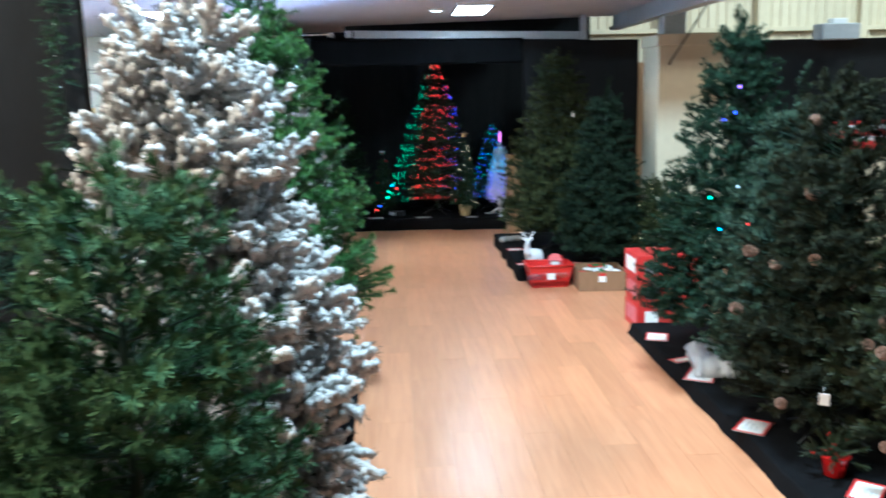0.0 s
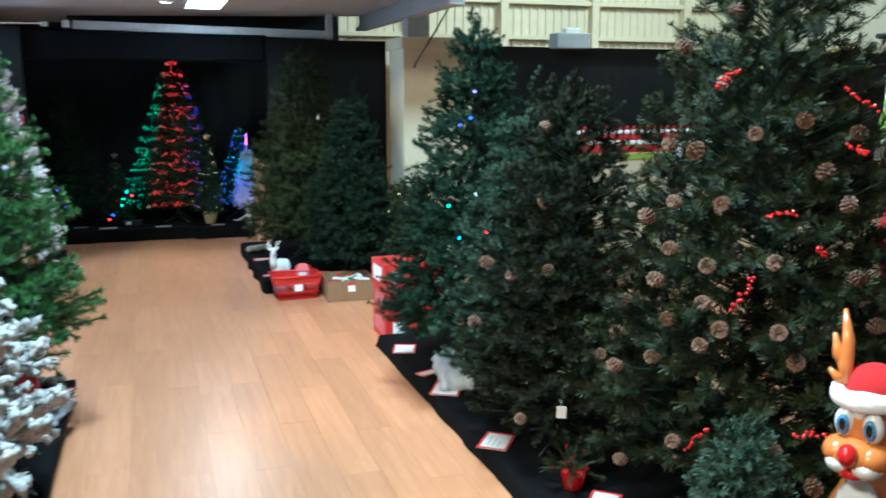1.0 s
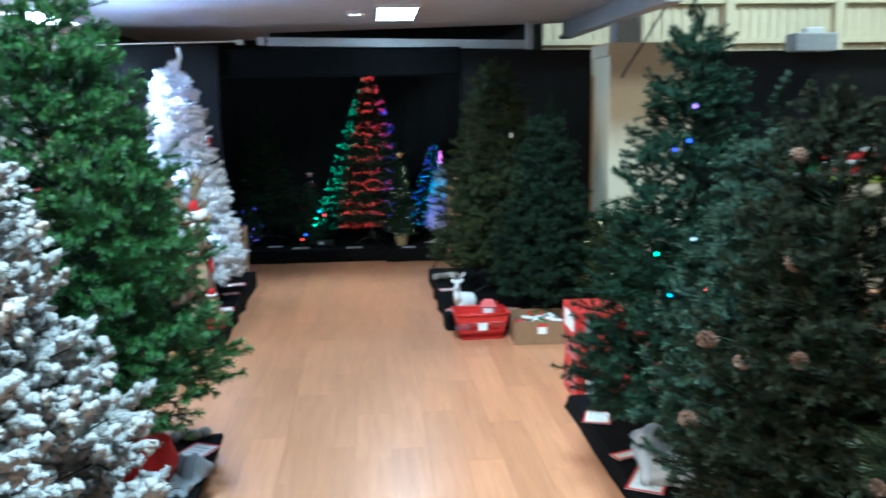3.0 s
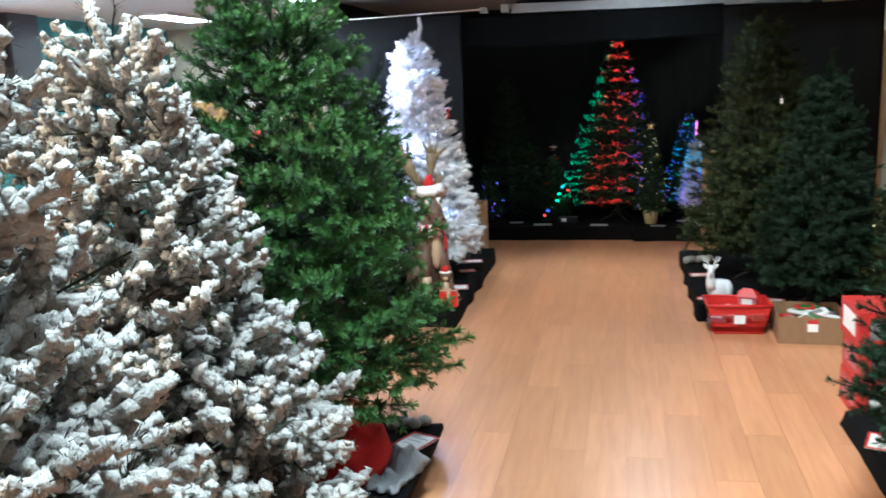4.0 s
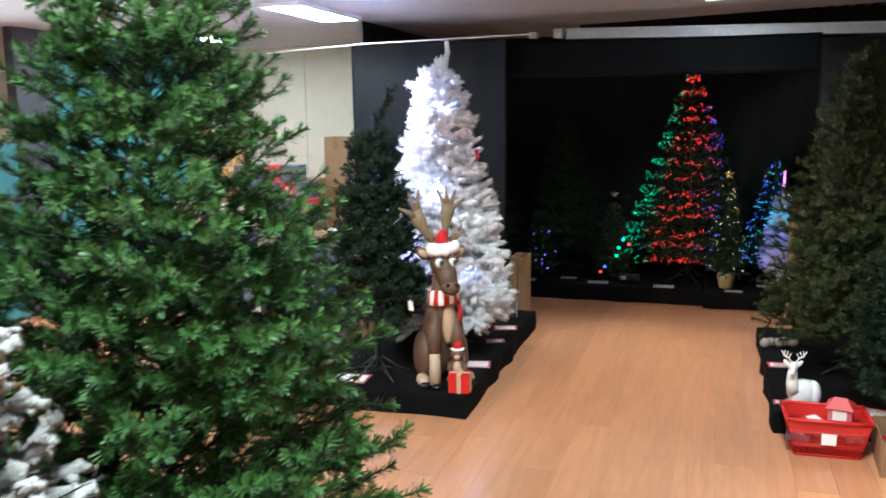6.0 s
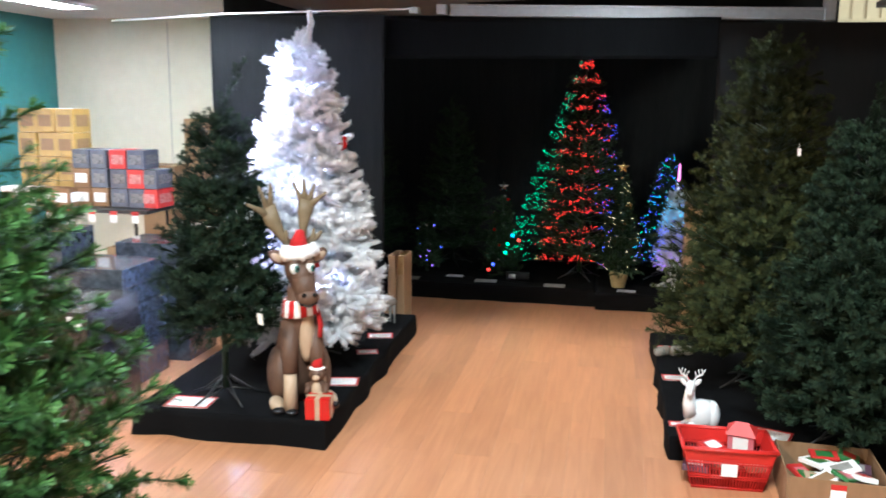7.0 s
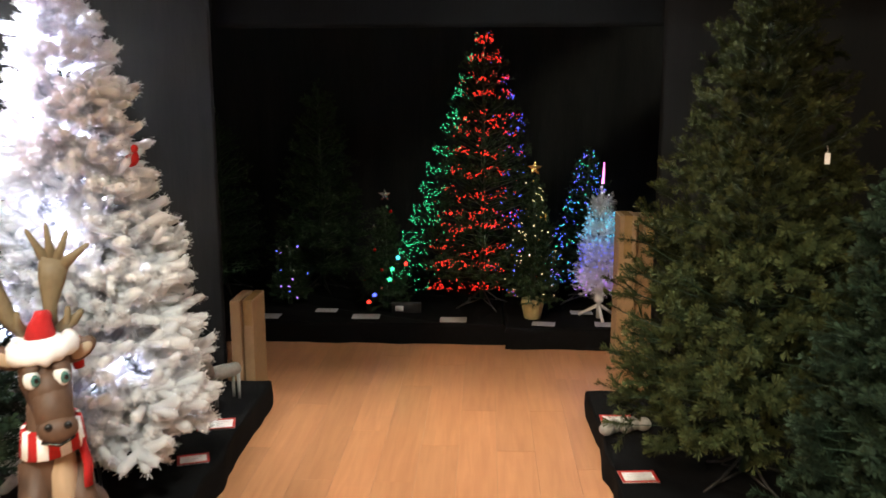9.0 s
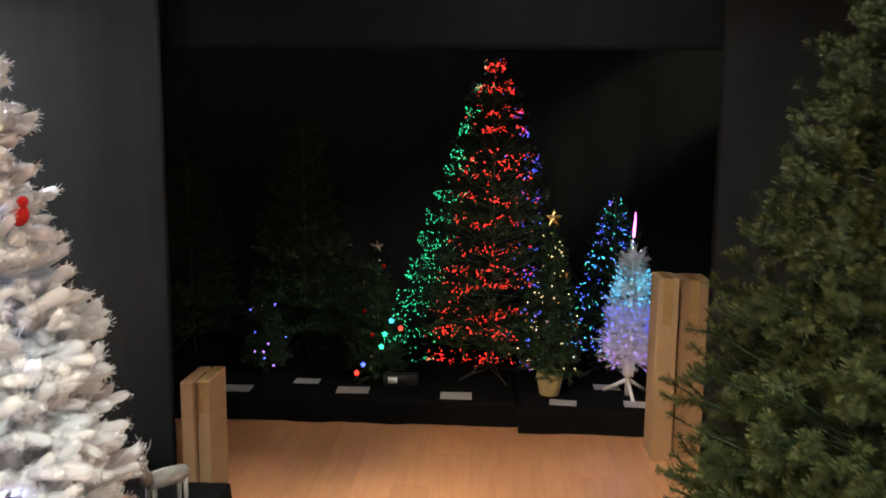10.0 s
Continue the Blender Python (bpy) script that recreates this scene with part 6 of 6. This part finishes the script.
crumpled("fleece_cloth", 2.26, 5.12, 0.095, 0.26, 0.62, 0.15, WHITE_CLOTH, "crumpled white fleece cloth on the black platform", "cloth", 3, -12, 0.65)
crumpled("grey_cloth", -0.02, 5.02, 0.155, 0.2, 0.35, 0.14, GLASS_GREY, "crumpled grey felt cloth under the green tree", "cloth", 5, -15)
bm = turned(B(), [(0.06, 0.0), (0.17, 0.01), (0.2, 0.1), (0.16, 0.2), (0.07, 0.25), (0.09, 0.3), (0.05, 0.31)], 18)
for v in bm.verts:
    v.co *= 1 + 0.12 * noise.noise(v.co * 9)
figure("santa_sack", bm, [RED_CLOTH], -0.22, 5.0, 0.15, 0, "plump red felt sack under the green tree", "sack")
bm = B()
for k in range(4):
    ball(bm, (0.05 * k, 0.03 * (k % 2), 0.03), (0.035, 0.03, 0.03), 0, 8, 6)
figure("stone_ornament", bm, [GREY_RESIN], -0.15, 5.5, 0.15, 10, "pale stone-like ornaments under the green tree", "ornament")
red_pot = thing("potted_sprig", 2.23, 3.54, 0.09, "small potted fir sprig in a red pot", "plant")
part("pot", turned(B(), [(0.04, 0), (0.045, 0.005), (0.062, 0.09), (0.066, 0.1), (0.05, 0.098)], 16), RED_GLOSS, red_pot, "glossy red pot")
rng = np.random.default_rng(12)
d = rng.normal(size=(26, 3)) * np.array([1, 1, 0.5]) + np.array([0, 0, 0.8])
rot = turn_to(d, rng.random(26) * 6, rng)
shape = sprig_needles(rng, 40, 0.45, 0.05, 55)[0]
t = np.einsum("nij,tkj->ntki", rot * 0.11, shape) + np.array([0, 0, 0.09])
mesh_from_triangles("foliage", t.reshape(-1, 3, 3), N_MIXED, red_pot, "", np.repeat(rng.random(26), len(shape)))
for k in range(9):
    p = d[k] / np.linalg.norm(d[k]) * 0.1
    part("berry", ball(B(), (p[0], p[1], p[2] + 0.09), 0.009, 0, 7, 5), BERRY, red_pot, smooth=True)

# ---- far right corner ----
grey = thing("junction_box", 5.4, 9.86, 2.3, "pale grey box above the long black drape", "junction box")
part("body", box(B(), -0.22, 0.22, -0.12, 0.12, 0, 0.18, 0.012), STEEL, grey)
part("cap", box(B(), -0.08, 0.1, -0.06, 0.06, 0.18, 0.24, 0.01), WHITE_GLOSS, grey)
structure("drape_rope", tube(B(), [(6.9, 9.9, 2.32), (5.6, 8.0, 2.2), (5.2, 6.4, 1.95), (5.0, 5.0, 2.1)], 0.012, 6), ROPE, "yellow rope tied to the drape", "rope")
structure("column_cable", tube(B(), [(3.0, 8.405, 2.02), (3.01, 8.385, 2.06), (3.18, 8.38, 2.32), (3.36, 8.4, 2.6), (3.62, 8.5, 3.0)], 0.008, 6), BLACK_PLASTIC, "dark cable hanging on the column", "cable")
LIME_CARD = material("lime_card", (0.36, 0.5, 0.07), 0.6, scale=30)
shelf = thing("display_table", 6.1, 9.3, 0, "cream-fronted display table with felt gnomes", "table")
part("tabletop", box(B(), -1.0, 1.0, -0.3, 0.3, 1.06, 1.1, 0.005), WHITE_GLOSS, shelf)
part("front_panel", box(B(), -0.98, 0.98, -0.29, -0.27, 0, 1.06), CREAM, shelf, "cream front panel")
part("front_strip", box(B(), -1.0, 1.0, -0.316, -0.302, 1.03, 1.1, 0.002), LIME_CARD, shelf, "lime green edging strip")
part("back_riser", box(B(), -1.0, 1.0, 0.1, 0.3, 1.1, 1.2, 0.004), GREEN_TINSEL, shelf, "bright green riser")
for row in range(2):
    for k in range(19):
        bm = B()
        tube(bm, [(0, 0, 0), (0, 0, 0.06), (0, 0, 0.1)], [0.042, 0.04, 0.02], 9, 0)
        ball(bm, (0, -0.01, 0.12), (0.036, 0.036, 0.032), 1, 9, 6)
        tube(bm, [(0, 0, 0.14), (0.01, 0, 0.19)], [0.036, 0.006], 9, 0)
        figure("gnome_ornament", bm, [RED_CLOTH, WHITE_CLOTH], 5.2 + 0.095 * k + 0.05 * row, 9.12 if row == 0 else 9.5, 1.1 if row == 0 else 1.2, 0, "small red and white felt gnome ornament on the table", "ornament")["group"] = "gnome ornaments"
bm = B()
tube(bm, [(0, 0, 0), (0, 0, 0.18), (0, 0, 0.3)], [0.11, 0.1, 0.05], 12, 0)
ball(bm, (0, -0.01, 0.36), (0.06, 0.06, 0.06), 1)
tube(bm, [(0, 0, 0.4), (0.02, 0, 0.52)], [0.06, 0.008], 10, 1)
figure("felt_figure", bm, [BROWN_FUR, WHITE_CLOTH], 6.0, 8.4, 0.72, 0, "brown and white felt figure on a small stand", "figure")
side = thing("small_stand", 6.0, 8.4, 0, "small round white stand", "stand")
part("top", turned(B(), [(0.2, 0.69), (0.21, 0.7), (0.21, 0.715), (0.2, 0.72)], 20), WHITE_GLOSS, side)
part("post", turned(B(), [(0.12, 0.0), (0.12, 0.02), (0.02, 0.04), (0.02, 0.69)], 14), WHITE_GLOSS, side)

bm = turned(B(), [(0.1, 0.0), (0.26, 0.02), (0.3, 0.25), (0.24, 0.5), (0.14, 0.6)], 20)
for v in bm.verts:
    v.co *= 1 + 0.1 * noise.noise(v.co * 6)
for k in range(16):
    a = 2 * math.pi * k / 16
    ball(bm, (0.16 * math.cos(a), 0.16 * math.sin(a), 0.62), (0.06, 0.06, 0.07), 1, 8, 6)
figure("santa_sack", bm, [RED_CLOTH, WHITE_CLOTH], 4.2, 3.5, 0.82, 0, "large red sack with a white fleece collar", "sack")
stand = thing("goods_stand", 4.2, 3.5, 0, "brown boarded stand below the red sack", "stand")
part("body", box(B(), -0.3, 0.3, -0.3, 0.3, 0, 0.82, 0.006), CARTON, stand)
tagged(finish("red_cloth_runner", box(B(), 3.87, 4.53, 3.15, 3.19, 0.7, 0.86, 0.01), RED_CLOTH), "red felt runner along the stand", "cloth")
hanger = thing("ladder_hanger", 4.35, 3.95, 1.62, "white rope ladder hung with plush toys", "hanger")
part("post", tube(B(), [(0.32, 0.06, -1.62), (0.32, 0.06, 0.62)], 0.03, 10), BLACK_PLASTIC, hanger, "black steel post")
part("arm", tube(B(), [(0.32, 0.06, 0.46), (-0.2, 0.03, 0.46)], 0.014, 8), BLACK_PLASTIC, hanger)
for s in (-1, 1):
    part("rope", tube(B(), [(s * 0.12, 0, -0.5), (s * 0.14, 0, 0.0), (s * 0.1, 0.02, 0.45)], 0.008, 6), WHITE_CLOTH, hanger, "white rope")
for k in range(4):
    part("rung", tube(B(), [(-0.14, 0, -0.4 + 0.22 * k), (0.14, 0.02, -0.36 + 0.22 * k)], 0.011, 6), WHITE_GLOSS, hanger)
TURQ = material("turquoise_plush", (0.05, 0.4, 0.5), 0.9, scale=60, bump=0.5)
LIME = material("lime_plush", (0.35, 0.5, 0.06), 0.9, scale=60, bump=0.5)
for cx, cy, cz, m, lab in ((4.28, 3.9, 1.72, TURQ, "turquoise plush toy on the rope ladder"), (4.42, 3.92, 1.76, PINK, "pink plush toy on the rope ladder"), (4.2, 3.88, 1.64, LIME, "lime green plush toy on the rope ladder"), (4.45, 3.9, 1.38, RED_CLOTH, "red plush toy on the rope ladder"), (4.22, 3.9, 1.35, RED_CLOTH, "red plush toy on the rope ladder"), (4.48, 3.88, 1.6, RED_CLOTH, "red plush toy on the rope ladder")):
    bm = ball(ball(B(), (0, 0, 0), (0.075, 0.06, 0.09)), (0.0, 0, 0.1), 0.05)
    for s in (-1, 1):
        tube(bm, [(s * 0.05, 0, 0.03), (s * 0.12, -0.02, -0.03)], [0.025, 0.018], 8)
        tube(bm, [(s * 0.03, 0, -0.06), (s * 0.05, -0.02, -0.16)], [0.03, 0.022], 8)
    figure("plush_toy", bm, [m], cx, cy, cz, 20, lab, "plush toy")["group"] = "plush toys"

# ---- floor planks ----
PW, PL = 0.192, 1.285
plank_meshes = []
for k in range(3):
    bm = box(B(), -PW / 2 + 0.0006, PW / 2 - 0.0006, -PL / 2 + 0.0006, PL / 2 - 0.0006, -0.006, 0.0)
    plank_meshes.append(bpy.data.meshes.new("plank"))
    bm.to_mesh(plank_meshes[-1])
    bm.free()
    plank_meshes[-1].materials.append(PLANK)
floor = tagged(new("floor"), "pale beech laminate plank floor of the hall", "floor", "", "structure")
r = random.Random(2)
rest = []
col = 0
x = -5.0 + PW / 2
while x < 6.0:
    y = -3.2 + (col * 0.43 % 1.0) * PL + r.uniform(-0.15, 0.15)
    while y < 13.4:
        if -1.6 < x < 3.4 and -0.2 < y < 12.0:
            ob = new("plank", plank_meshes[r.randrange(3)])
            ob.parent = floor
            ob.location = (x, y, r.uniform(0, 0.0004))
        else:
            rest.append((x, y))
        y += PL
    x += PW
    col += 1
bm = B()
for x, y in rest:
    vs = [bm.verts.new((x + a * (PW / 2 - 0.0006), y + b * (PL / 2 - 0.0006), 0.0)) for a, b in ((-1, -1), (1, -1), (1, 1), (-1, 1))]
    bm.faces.new(vs)
tagged(finish("far_planks", bm, PLANK, floor), kind="stuff")
